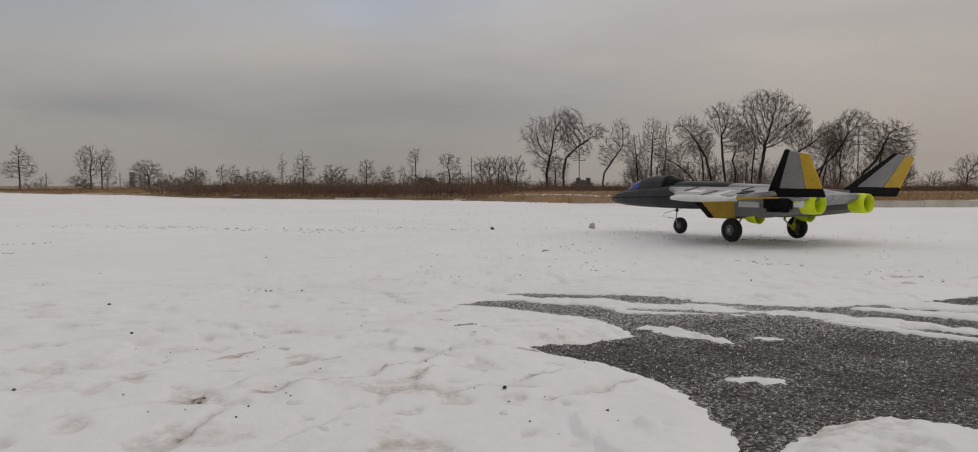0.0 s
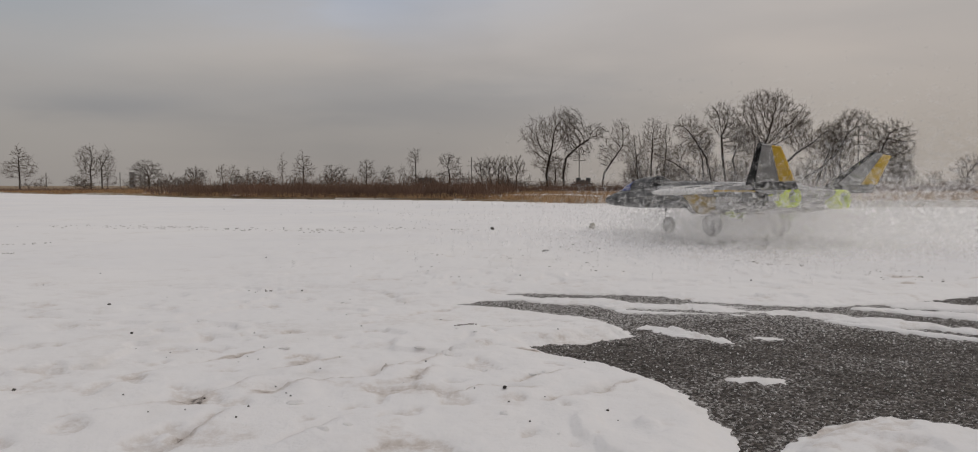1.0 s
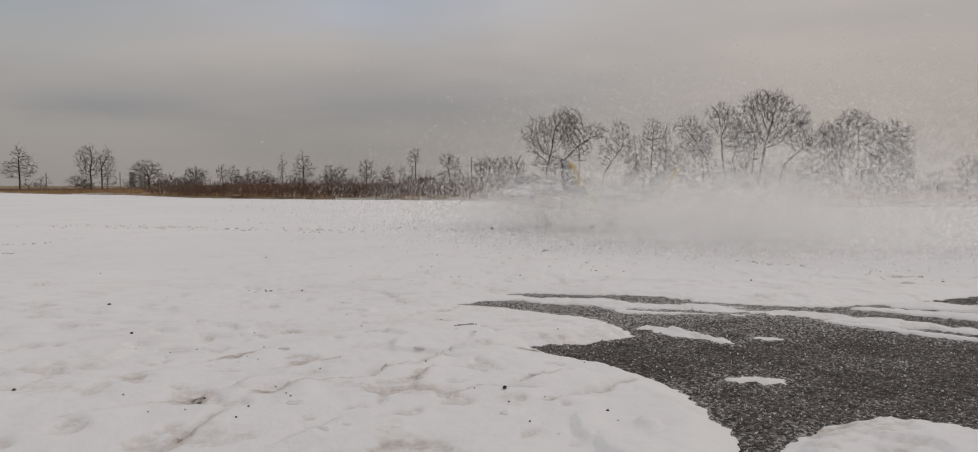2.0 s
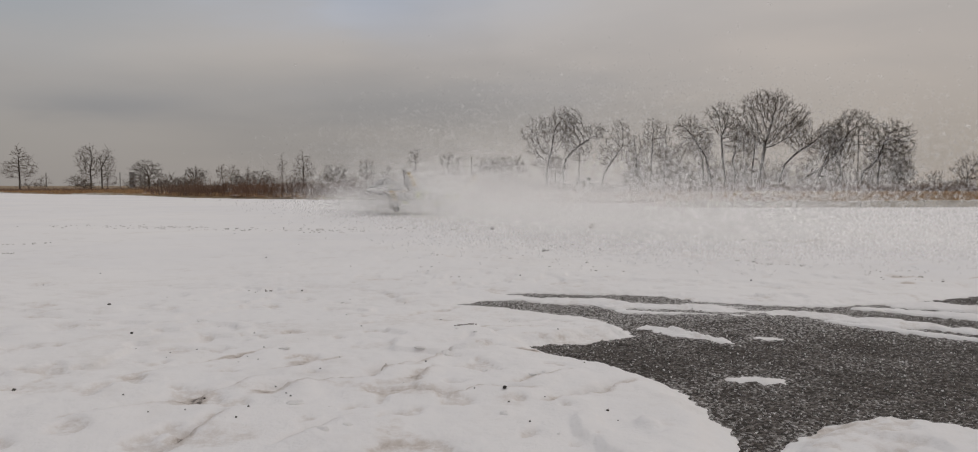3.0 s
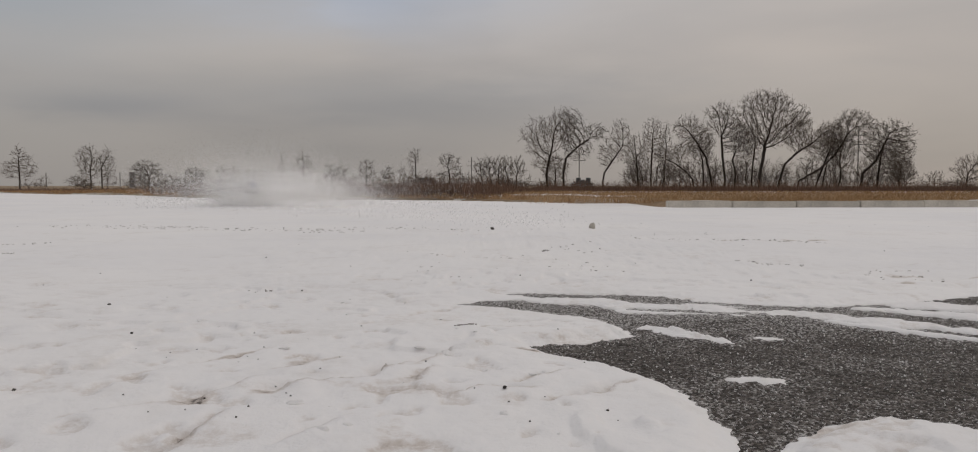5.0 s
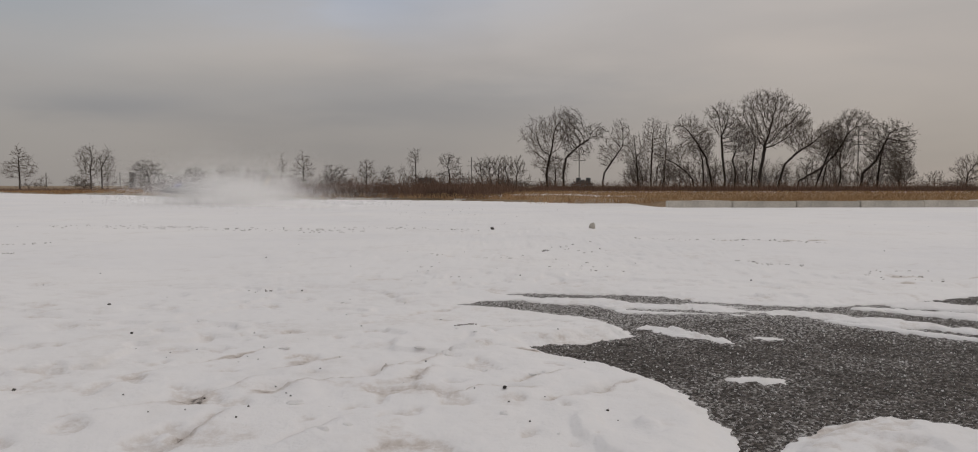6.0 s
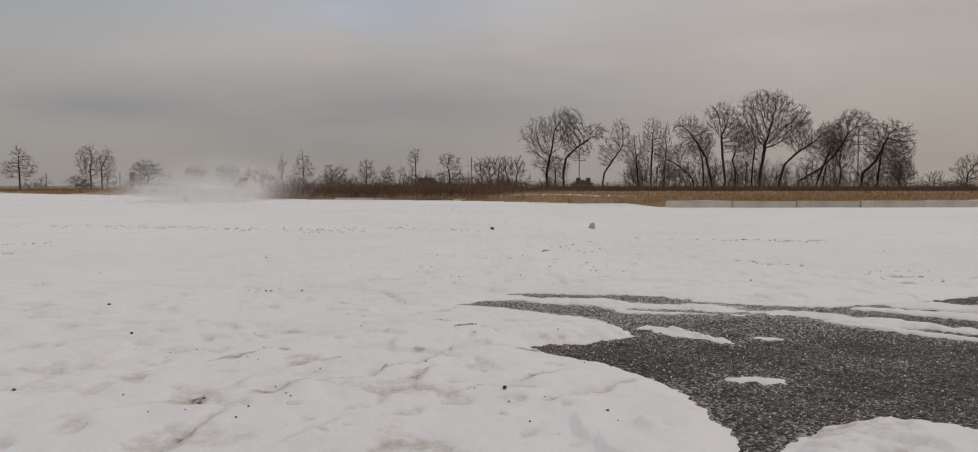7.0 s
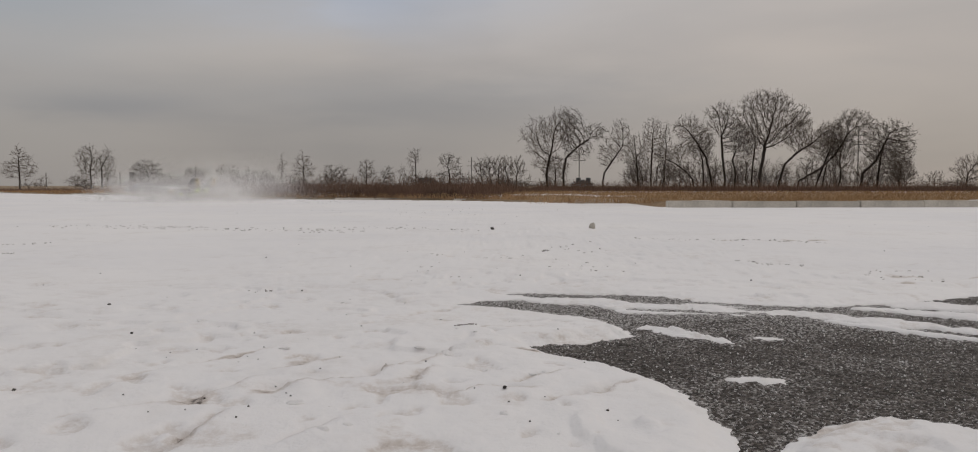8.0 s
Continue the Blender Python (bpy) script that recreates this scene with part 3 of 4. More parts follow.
# the big trees behind the kerb
def big_trees():
    tree(4.83, 62, [(-0.1, 1.43), (0.15, 2.82)], [(-0.51, 4.52, 1.64, 1.75), (1.13, 5.29, 1.34, 1.64), (0.1, 2.36, 1.34, 1.03)], 620)
    tree(6.31, 63, [(-0.1, 1.45), (0.1, 2.81), (1.04, 3.74), (2.09, 4.47)], [(0.52, 5.36, 1.25, 1.57), (2.35, 5.0, 1.25, 0.73), (1.04, 3.8, 1.36, 1.15)], 560)
    tree(9.70, 64, [(-0.05, 0.83), (0.11, 1.67), (0.95, 2.95), (1.54, 3.8)], [(1.43, 4.38, 0.95, 1.7), (0.27, 3.16, 0.74, 1.27)], 420)
    tree(13.92, 70, [(-0.12, 1.26), (-0.23, 2.59)], [(-0.46, 3.29, 0.99, 1.97), (0.58, 2.13, 0.46, 1.45)], 340)
    tree(16.30, 76, [(0.06, 2.77), (0.13, 5.1)], [(0.19, 5.1, 1.2, 2.27)], 420)
    tree(18.03, 78, [(0.13, 2.83), (0.26, 4.9)], [(0.19, 4.25, 0.78, 2.71)], 260)
    tree(16.90, 62, [(-0.15, 1.02), (-0.67, 1.64), (-1.8, 2.46), (-2.72, 2.87)], [(-2.21, 2.97, 1.34, 0.51), (-1.44, 1.69, 1.13, 0.72)], 260)
    tree(18.44, 62, [(-0.26, 1.43), (-0.67, 2.87), (-1.44, 4.1), (-2.21, 5.13)], [(-2.21, 5.29, 1.13, 0.98), (-1.18, 4.41, 1.34, 1.23), (-2.47, 3.49, 1.13, 0.62)], 560)
    tree(18.75, 66, [(0.0, 1.49), (-0.11, 2.8)], [(-0.27, 3.79, 1.2, 1.42)], 320)
    tree(19.36, 62, [(0.0, 1.18), (-0.15, 2.56), (-0.31, 4.52)], [(-0.31, 6.06, 1.34, 1.23), (0.56, 4.77, 1.23, 1.54)], 640)
    tree(20.56, 63, [(0.0, 1.71), (-0.31, 2.7), (0.0, 3.54)], [(0.63, 4.06, 1.04, 1.36)], 360)
    tree(21.83, 61, [(0.05, 1.42), (0.2, 2.33), (0.45, 3.54)], [(0.51, 7.08, 2.22, 1.11), (-0.56, 5.71, 1.52, 1.31), (2.32, 5.87, 1.92, 1.21), (1.01, 4.7, 1.72, 1.21)], 1100)
    tree(22.96, 66, [(0.11, 2.04), (0.22, 3.9)], [(0.11, 4.33, 0.98, 1.64)], 300)
    tree(23.68, 62, [(0.21, 1.18), (0.67, 2.36), (1.69, 3.33), (2.82, 4.0)], [(2.82, 4.26, 1.95, 0.92), (1.54, 4.77, 1.44, 1.44), (4.11, 4.93, 1.03, 0.92)], 640)
    tree(25.67, 63, [(0.21, 0.93), (0.83, 1.34), (1.77, 1.87), (3.08, 3.12), (3.97, 4.27)], [(4.64, 5.78, 1.57, 1.1), (3.6, 4.47, 1.57, 1.15), (5.95, 5.62, 0.73, 0.73)], 680)
    tree(27.51, 64, [(0.48, 1.46), (1.01, 2.84), (1.43, 3.69)], [(1.7, 4.38, 1.27, 1.59), (0.37, 3.58, 1.06, 1.06)], 420)
    tree(29.08, 66, [(0.33, 1.77), (0.55, 2.69)], [(0.77, 3.13, 0.98, 1.42)], 240)
    tree(29.01, 63, [(0.31, 1.19), (0.37, 2.07)], [(0.52, 3.27, 1.25, 1.36)], 320)
    tree(30.51, 62, [(0.1, 0.92), (0.21, 1.54), (1.23, 2.56), (1.75, 3.59), (2.16, 4.41)], [(2.36, 4.77, 1.85, 1.13), (3.18, 3.49, 1.23, 1.34), (1.13, 3.74, 1.34, 1.34)], 820)
    tree(33.90, 66, [(0.22, 2.04), (0.44, 3.35)], [(1.15, 2.86, 1.75, 1.97)], 520)
    tree(39.12, 72, [(0.0, 0.98)], [(0.0, 2.06, 1.43, 1.31)], 300)


def small_trees():
    small_tree(-59.10, 95, [(0.0, 1.91), (0.0, 3.88)], [(0.0, 3.64, 0.94, 2.2), (-1.18, 2.54, 1.1, 1.26), (1.18, 2.7, 0.94, 1.42)], 420)
    small_tree(-50.13, 95, [(-0.0, 1.75)], [(-0.47, 3.64, 1.42, 2.05), (0.55, 3.09, 0.94, 1.89)], 420)
    small_tree(-49.22, 96, [(-0.08, 2.72)], [(0.64, 3.36, 1.03, 2.07)], 300)
    small_tree(-40.55, 90, [(0.0, 1.47)], [(-0.3, 2.21, 1.79, 1.34)], 360)
    small_tree(-35.11, 90, [(0.0, 1.24)], [(0.07, 1.84, 1.49, 0.82)], 220)
    small_tree(-32.46, 92, [(0.0, 1.49)], [(-0.08, 2.1, 0.84, 0.91)], 140)
    small_tree(-31.40, 92, [(0.0, 1.26)], [(0.3, 2.1, 0.76, 0.84)], 120)
    small_tree(-31.33, 98, [(0.0, 2.6)], [(0.0, 1.96, 0.24, 1.3)], 60)
    small_tree(-26.68, 88, [(0.0, 0.94)], [(-0.58, 1.52, 0.87, 0.87), (0.58, 1.52, 0.95, 0.95)], 320)
    small_tree(-26.05, 95, [(0.0, 3.09)], [(0.0, 2.7, 0.55, 1.57)], 160)
    small_tree(-22.63, 92, [(0.0, 2.63)], [(-0.08, 3.24, 0.91, 1.52), (0.61, 2.48, 0.76, 1.07), (-0.76, 2.48, 0.61, 0.91)], 320)
    small_tree(-18.79, 90, [(0.0, 1.09)], [(-0.22, 1.77, 0.89, 1.27), (1.04, 1.77, 0.89, 1.19)], 420)
    small_tree(-14.94, 92, [(0.0, 1.87)], [(0.0, 2.4, 1.07, 1.3)], 260)
    small_tree(-13.68, 96, [(0.24, 1.13)], [(0.8, 1.85, 0.95, 1.11)], 150)
    small_tree(-11.69, 98, [(0.16, 1.55)], [(0.41, 1.96, 0.57, 1.14)], 90)
    small_tree(-8.53, 88, [(0.0, 2.18), (-0.07, 3.85)], [(-0.15, 3.78, 0.73, 0.95), (-0.36, 1.81, 0.44, 1.02)], 260)
    small_tree(-8.04, 98, [(0.0, 2.36)], [(0.08, 1.87, 0.41, 0.97)], 70)
    small_tree(-4.42, 86, [(-0.07, 1.78), (-0.28, 2.78)], [(-0.14, 3.21, 1.21, 1.0), (-0.85, 1.78, 0.64, 0.64), (0.78, 1.78, 0.78, 1.0)], 360)
    small_tree(-0.83, 84, [(0.0, 1.4)], [(0.0, 2.45, 0.9, 1.04)], 260)
    small_tree(0.14, 84, [(0.0, 1.4)], [(-0.14, 2.45, 0.9, 1.32)], 260)
    small_tree(1.11, 84, [(0.0, 1.4)], [(0.0, 2.45, 0.9, 1.32)], 260)
    small_tree(2.09, 84, [(-0.0, 1.4)], [(-0.14, 2.45, 0.9, 1.32)], 260)
    small_tree(3.06, 84, [(0.0, 1.4)], [(0.07, 2.45, 0.97, 1.32)], 260)
    small_tree(53.16, 84, [(-0.0, 1.2)], [(-0.21, 2.1, 1.39, 1.74), (1.53, 2.31, 1.67, 1.67)], 560)
    small_tree(53.15, 90, [(0.0, 1.09)], [(0.07, 1.39, 0.97, 0.75)], 160)
    small_tree(7.02, 80, [(0.0, 1.36)], [(0.0, 2.22, 1.59, 1.46)], 220)


def shrubs():
    r = random.Random(5)
    # the thicket behind the big trees
    for i in range(60):
        u, y = r.uniform(0.19, 0.56), r.uniform(68, 86)
        h, w = r.uniform(1.6, 4.2), r.uniform(0.7, 1.5)
        plant("shrub", px(u, y), y, [(r.uniform(-0.2, 0.2), 0.5)], [(r.uniform(-0.3, 0.3), h * 0.56, w, h * 0.46)], 150, 0.24, 0.013, 2.5, 1.6, 0.55, "dense leafless thicket under the trees", "shrub", "shrubs")
    for i in range(70):
        u = r.uniform(-0.47, 0.11) if i % 5 else r.choice((r.uniform(-0.68, -0.47), r.uniform(0.54, 0.70)))
        y = r.uniform(62, 96)
        h, w = r.uniform(0.9, 1.9) * y / 80, r.uniform(0.7, 1.8)
        plant("shrub", px(u, y), y, [(r.uniform(-0.2, 0.2), 0.3)], [(0, h * 0.55, w, h * 0.48)], 90, 0.22, 0.014, 2.5, 1.6, 0.45, "low leafless shrub at the edge of the field", "shrub", "shrubs")


def stalks(name, count, place, height, width, mat, label, seed, lean=0.25):
    """Loose dry stalks: two slim triangles each."""
    g = np.random.default_rng(seed)
    x, y = place(g, count)
    z = np.where(y > 18, -0.34 * step(18, 45, y), 0) + 0.02
    h = height * g.uniform(0.45, 1.15, count)
    a = g.uniform(0, np.pi, count)
    wx, wy = np.cos(a) * width * y / 20, np.sin(a) * width * y / 20
    lx, ly = g.normal(0, lean, count) * h, g.normal(0, lean, count) * h
    v = np.stack([np.stack([x - wx, y - wy, z], -1), np.stack([x + wx, y + wy, z], -1), np.stack([x + lx + wx * 0.3, y + ly, z + h], -1), np.stack([x + lx - wx * 0.3, y + ly, z + h * 0.97], -1)], 1).reshape(-1, 3)
    i = np.arange(count) * 4
    f = np.stack([i, i + 1, i + 2, i + 3], -1)
    ob = raw(name, v.tolist(), f.tolist(), mat)
    return tagged(ob, label, "dry plants", kind="stuff")


def in_band(u0, u1, back0, back1, clump=0.0):
    def place(g, n):
        u = g.uniform(u0, u1, n)
        y = rim(u * 14) + back0 + (back1 - back0) * g.random(n) ** 1.3
        for _ in range(3):
            y = rim(u * y) + back0 + (back1 - back0) * g.random(n) ** 1.8
        return u * y, y
    return place


def far_things():
    for u, y, h in ((-0.023, 240, 9.6), (0.1195, 190, 9.6), (0.4885, 130, 10.6), (-0.587, 260, 5.0), (-0.489, 230, 4.6), (-0.456, 120, 2.6), (-0.214, 150, 2.4), (-0.19, 150, 2.2)):
        pole = tagged(new("power_pole"), "tall grey power pole with two cross-arms" if h > 5 else "plain grey post far across the field", "power pole", "power poles")
        pole.location = (u * y, y, -0.34)
        part("mast", tube([(0, 0, 0), (0, 0, h)], 0.05 + 0.00035 * y, 8), POLE, pole)
        for z, w in ((h * 0.87, 1.6), (h * 0.72, 2.2)) if h > 5 else ():
            part("crossarm", box(-w * 0.7, w * 0.7, -0.06, 0.06, z - 0.07, z + 0.07, 0.01), POLE, pole)
    def house(u, y, w, h, roof, pitched=True):
        ob = tagged(new("house"), "low grey house far across the field" if pitched else "grey block of flats in the far haze", "house")
        ob.location = (u * y, y, -0.4)
        deep = 5 if pitched else 1.2
        part("wall", box(-w / 2, w / 2, 0, deep, 0, h, 0.02), FACADE, ob)
        if pitched:
            part("roof", loft([[(-w / 2 - 0.2, yy, h), (w / 2 + 0.2, yy, h), (0, yy, h + roof)] for yy in (-0.3, 5.3)]), ROOFING, ob)
        else:
            part("roof", box(-w / 2 - 0.1, w / 2 + 0.1, -0.1, deep + 0.1, h, h + 0.15), ROOFING, ob)
        n = max(2, int(w / 1.6))
        for k in range(n):
            for fl in range(max(1, int(h / 2.6))):
                xw = -w / 2 + (k + 0.5) * w / n
                half = 0.4 if pitched else 0.14
                win = part("window", box(xw - half, xw + half, -0.03, 0.02, 0.9 + fl * 2.6, 2.0 + fl * 2.6), DARKGLASS, ob)
    house(-0.4735, 220, 1.4, 4.4, 0, False)
    house(0.125, 130, 3.4, 0.9, 0.8)
    house(-0.083, 130, 3.6, 1.3, 0.9)


# ---- the model jet ----
WHEELS = []

def both(p, s):
    return (p[0], p[1] * s, p[2])


def fin(jet, s):
    a, b, c, d = (-0.185, 0.225, 0.198), (-0.455, 0.225, 0.198), (-0.462, 0.332, 0.354), (-0.368, 0.348, 0.376)
    a, b, c, d = (Vector(both(p, s)) for p in (a, b, c, d))
    n = (b - a).cross(d - a).normalized() * 0.009
    def at(u, v):
        return a.lerp(b, u).lerp(d.lerp(c, u), v)
    body = part("fin", slab([at(0.2, 0.20), at(0.70, 0.20), at(0.62, 0.99), at(0.2, 0.99)], n, 0.001), GREY, jet, "grey tail fin with black edges")
    part("base_strip", slab([at(0, 0), at(1, 0), at(1.0, 0.20), at(0, 0.20)], n * 1.25, 0.0015), BLACK, body, "black strip")
    part("leading_edge", slab([at(0, 0.20), at(0.205, 0.20), at(0.205, 1.0), at(0, 1.0)], n * 1.25, 0.0015), BLACK, body, "black strip")
    part("rudder", slab([at(0.705, 0.203), at(1.0, 0.203), at(1.0, 1.0), at(0.60, 0.995)], n * 0.9, 0.0015), YELLOW, body, "mustard yellow rudder")


def wheel(jet, centre, radius, width, s):
    x, y, z = centre
    w = tagged(new("wheel"), "black model wheel with grey hub")
    w.parent = jet
    w.location = centre
    prof = [(-width / 2, radius * 0.45), (-width / 2, radius * 0.78), (-width * 0.40, radius * 0.93), (-width * 0.2, radius), (width * 0.2, radius), (width * 0.40, radius * 0.93), (width / 2, radius * 0.78), (width / 2, radius * 0.45)]
    part("tyre", lathe(prof, (0, 0, 0), (0, 1, 0), 32), RUBBER, w, smooth=True)
    hub = lathe([(-width * 0.42, 0.001), (-width * 0.42, radius * 0.46), (width * 0.42, radius * 0.46), (width * 0.42, 0.001)], (0, 0, 0), (0, 1, 0), 20)
    part("rim", hub, HUB, w, "grey plastic rim")
    for side in (-1, 1):
        part("axle_cap", lathe([(side * width * 0.40, radius * 0.2), (side * width * 0.60, radius * 0.18), (side * width * 0.62, 0.001)], (0, 0, 0), (0, 1, 0), 12), STEEL, w)
        for k in range(5):
            a = k * math.tau / 5
            p = Vector((math.cos(a) * radius * 0.32, side * width * 0.43, math.sin(a) * radius * 0.32))
            part("bolt", lathe([(0, radius * 0.05), (side * 0.003, radius * 0.05), (side * 0.003, 0.0005)], p, (0, 1, 0), 8), BLACK, w)
    WHEELS.append((w, centre, radius))
    return w


def section(x, half, z_low, z_edge, z_top, flat=0.5, n=6):
    """A ring of the fuselage: chined sides, rounded above, flatter below."""
    ring = []
    for k in range(n + 1):
        a = math.pi * k / n
        ring.append((x, math.cos(a) * half, z_edge + (z_top - z_edge) * math.sin(a) ** 0.85))
    for k in range(1, n):
        a = math.pi + math.pi * k / n
        ring.append((x, math.copysign(abs(math.cos(a)) ** flat, math.cos(a)) * half * 0.92, z_edge - (z_edge - z_low) * abs(math.sin(a)) ** 0.6))
    return ring


def build_jet():
    jet = tagged(new("model_jet"), "charcoal, grey and yellow foam model jet on three wheels", "model aircraft")
    # forward fuselage
    part("nose", loft([section(1.05, 0.006, 0.166, 0.173, 0.178), section(1.02, 0.030, 0.153, 0.172, 0.190), section(0.95, 0.058, 0.141, 0.173, 0.212), section(0.86, 0.078, 0.133, 0.175, 0.229),
                       section(0.74, 0.092, 0.128, 0.178, 0.240), section(0.60, 0.100, 0.126, 0.182, 0.248), section(0.46, 0.108, 0.126, 0.186, 0.252), section(0.30, 0.118, 0.128, 0.190, 0.248), section(0.12, 0.122, 0.135, 0.192, 0.236)]), NOSE_GREY, jet, "charcoal pointed nose section", smooth=False)
    part("chine_strip", loft([[(x, y * s0, z) for s0, z in ((1.0, 0.1715 + dz), (1.03, 0.173 + dz), (1.0, 0.1765 + dz), (-1.0, 0.1765 + dz), (-1.03, 0.173 + dz), (-1.0, 0.1715 + dz))] for x, y, dz in ((0.99, 0.046, 0.0), (0.86, 0.080, 0.003), (0.60, 0.104, 0.010), (0.40, 0.113, 0.015))]), BLACK, jet, "black chine line")
    # canopy: blue windscreen, charcoal hood, black open back
    def hood(x0, x1, y0, y1, z0, z1, n=10):
        rings = []
        for x, half, top, base in ((x0, y0, z0, 0.205), ((x0 + x1) / 2, (y0 + y1) / 2 + 0.004, (z0 + z1) / 2 + 0.006, 0.205), (x1, y1, z1, 0.205)):
            rings.append([(x, math.cos(math.pi * k / n) * half, base + (top - base) * math.sin(math.pi * k / n) ** 0.8) for k in range(n + 1)])
        return loft(rings)
    canopy = part("canopy", hood(0.765, 0.60, 0.060, 0.066, 0.284, 0.290), NOSE_GREY, jet, "charcoal canopy hood", smooth=False)
    part("windscreen", hood(0.88, 0.768, 0.036, 0.060, 0.236, 0.283), BLUE, canopy, "dark blue windscreen")
    part("hood_rear", hood(0.597, 0.48, 0.064, 0.048, 0.287, 0.258), BLACK, canopy, "black recess behind the hood")
    part("hood_frame", hood(0.602, 0.590, 0.0675, 0.067, 0.2925, 0.2915), NOSE_GREY, canopy)
    # flat centre body and wing
    part("centre_body", loft([section(0.30, 0.15, 0.165, 0.190, 0.229, 0.4), section(0.05, 0.225, 0.150, 0.190, 0.229, 0.4), section(-0.20, 0.235, 0.150, 0.194, 0.226, 0.4), section(-0.33, 0.235, 0.165, 0.194, 0.212, 0.4), section(-0.36, 0.23, 0.185, 0.194, 0.204, 0.4)]), TAPE, jet, "flat centre body under silver tape")
    part("hump", loft([section(0.52, 0.050, 0.22, 0.238, 0.262), section(0.42, 0.058, 0.22, 0.238, 0.264), section(0.30, 0.066, 0.215, 0.236, 0.261), section(0.16, 0.066, 0.21, 0.228, 0.251)]), NOSE_GREY, jet, "charcoal hump behind the canopy", smooth=True)
    part("spine", loft([section(0.162, 0.066, 0.213, 0.230, 0.252), section(0.0, 0.06, 0.213, 0.230, 0.246), section(-0.25, 0.045, 0.20, 0.222, 0.236), section(-0.34, 0.03, 0.195, 0.204, 0.212)]), TAPE, jet, "silver taped spine", smooth=True)
    for s in (1, -1):
        th = (0, 0, 0.020)
        wing = part("wing", slab([both(p, s) for p in ((0.50, 0.10, 0.2250), (0.30, 0.25, 0.2085), (0.13, 0.425, 0.1893), (-0.175, 0.425, 0.1893), (-0.25, 0.23, 0.2107), (-0.10, 0.10, 0.2250))], th, 0.004), TAPE, jet, "flat wing with silver and dark tape")
        # rounded white wing tip
        rings = []
        for k in range(9):
            u = k / 8
            x = 0.14 - 0.325 * u
            bulge = max(0.05, math.sin(math.pi * min(1, 0.10 + u * 0.87)) ** 0.55)
            y0, zc = 0.424, 0.190
            rings.append([both((x, y0 - 0.03, zc + 0.0125), s), both((x, y0 + 0.012 * bulge, zc + 0.013 * bulge), s), both((x, y0 + 0.03 * bulge, zc), s), both((x, y0 + 0.022 * bulge, zc - 0.016 * bulge), s), both((x, y0 - 0.03, zc - 0.0125), s)])
        part("wing_tip", loft(rings), WHITE, wing, "white rounded wing tip", smooth=True)
        part("flap", slab([both(p, s) for p in ((-0.18, 0.40, 0.190), (-0.252, 0.235, 0.193), (-0.260, 0.235, 0.193), (-0.188, 0.40, 0.190))], (0, 0, 0.007), 0.002), YELLOW, wing, "mustard trailing edge")
        for x0, x1, y0, y1, mat in ((0.05, 0.035, 0.26, 0.41, NOSE_GREY), (-0.10, -0.15, 0.25, 0.36, BLACK), (0.20, 0.12, 0.24, 0.33, WHITE), (-0.01, -0.05, 0.25, 0.41, WHITE), (-0.02, -0.03, 0.11, 0.24, BLACK), (0.285, 0.278, 0.12, 0.26, BLACK)):
            part("tape_strip", slab([both(p, s) for p in ((x0, y0, 0.2475 - 0.11 * y0), (x0 - 0.05, y1, 0.2475 - 0.11 * y1), (x1 - 0.05, y1, 0.2475 - 0.11 * y1), (x1, y0, 0.2475 - 0.11 * y0))], (0, 0, 0.0022)), mat, wing)
        # nacelle: raked intake, grey trunk, lime nozzle
        y0, y1 = 0.105, 0.205
        def ring(x, z0, z1, a=y0, b=y1):
            return [both(p, s) for p in ((x, a, z0 + 0.012), (x, a + 0.015, z0), (x, b - 0.015, z0), (x, b, z0 + 0.012), (x, b, z1), (x, a, z1))]
        trunk = part("nacelle", loft([ring(-0.005, 0.100, 0.19), ring(-0.12, 0.106, 0.19), ring(-0.25, 0.122, 0.196, 0.110, 0.200), ring(-0.315, 0.130, 0.200, 0.115, 0.195)]), GREY, jet, "grey boxy engine nacelle")
        def raked(x0, x1, x2, x3, mat, name, label, grow_=0.0):
            outline = [(x0, 0.186), (x1, 0.186), (x2, 0.098), (x3, 0.098)]
            rr = [[both((x, yy, z), s) for x, z in outline] for yy in (y0 - grow_, y1 + grow_)]
            part(name, loft(rr), mat, trunk, label)
        raked(0.205, -0.007, -0.007, 0.105, YELLOW, "intake_side", "mustard yellow intake side")
        raked(0.248, 0.207, 0.107, 0.140, BLACK, "intake_lip", "black raked intake lip", 0.003)
        part("side_panel", slab([both(p, s) for p in ((-0.03, y1 + 0.002, 0.182), (-0.135, y1 + 0.002, 0.182), (-0.135, y1 + 0.002, 0.150), (-0.03, y1 + 0.002, 0.150))], (0, 0.004, 0)), WHITE, trunk, "white patch")
        part("servo_mount", box(-0.30, -0.175, min(s * 0.206, s * 0.232), max(s * 0.206, s * 0.232), 0.148, 0.196, 0.003), BLACK, trunk, "black fin mount")
        for x in (-0.20, -0.235, -0.27):
            part("mount_foot", box(x - 0.012, x + 0.012, min(s * 0.204, s * 0.228), max(s * 0.204, s * 0.228), 0.134, 0.150, 0.002), BLACK, trunk)
        part("sticker", slab([both(p, s) for p in ((-0.302, 0.205, 0.196), (-0.345, 0.203, 0.196), (-0.345, 0.203, 0.155), (-0.302, 0.205, 0.155))], (0, 0.012, 0), 0.001), WHITE, trunk, "white and lime block")
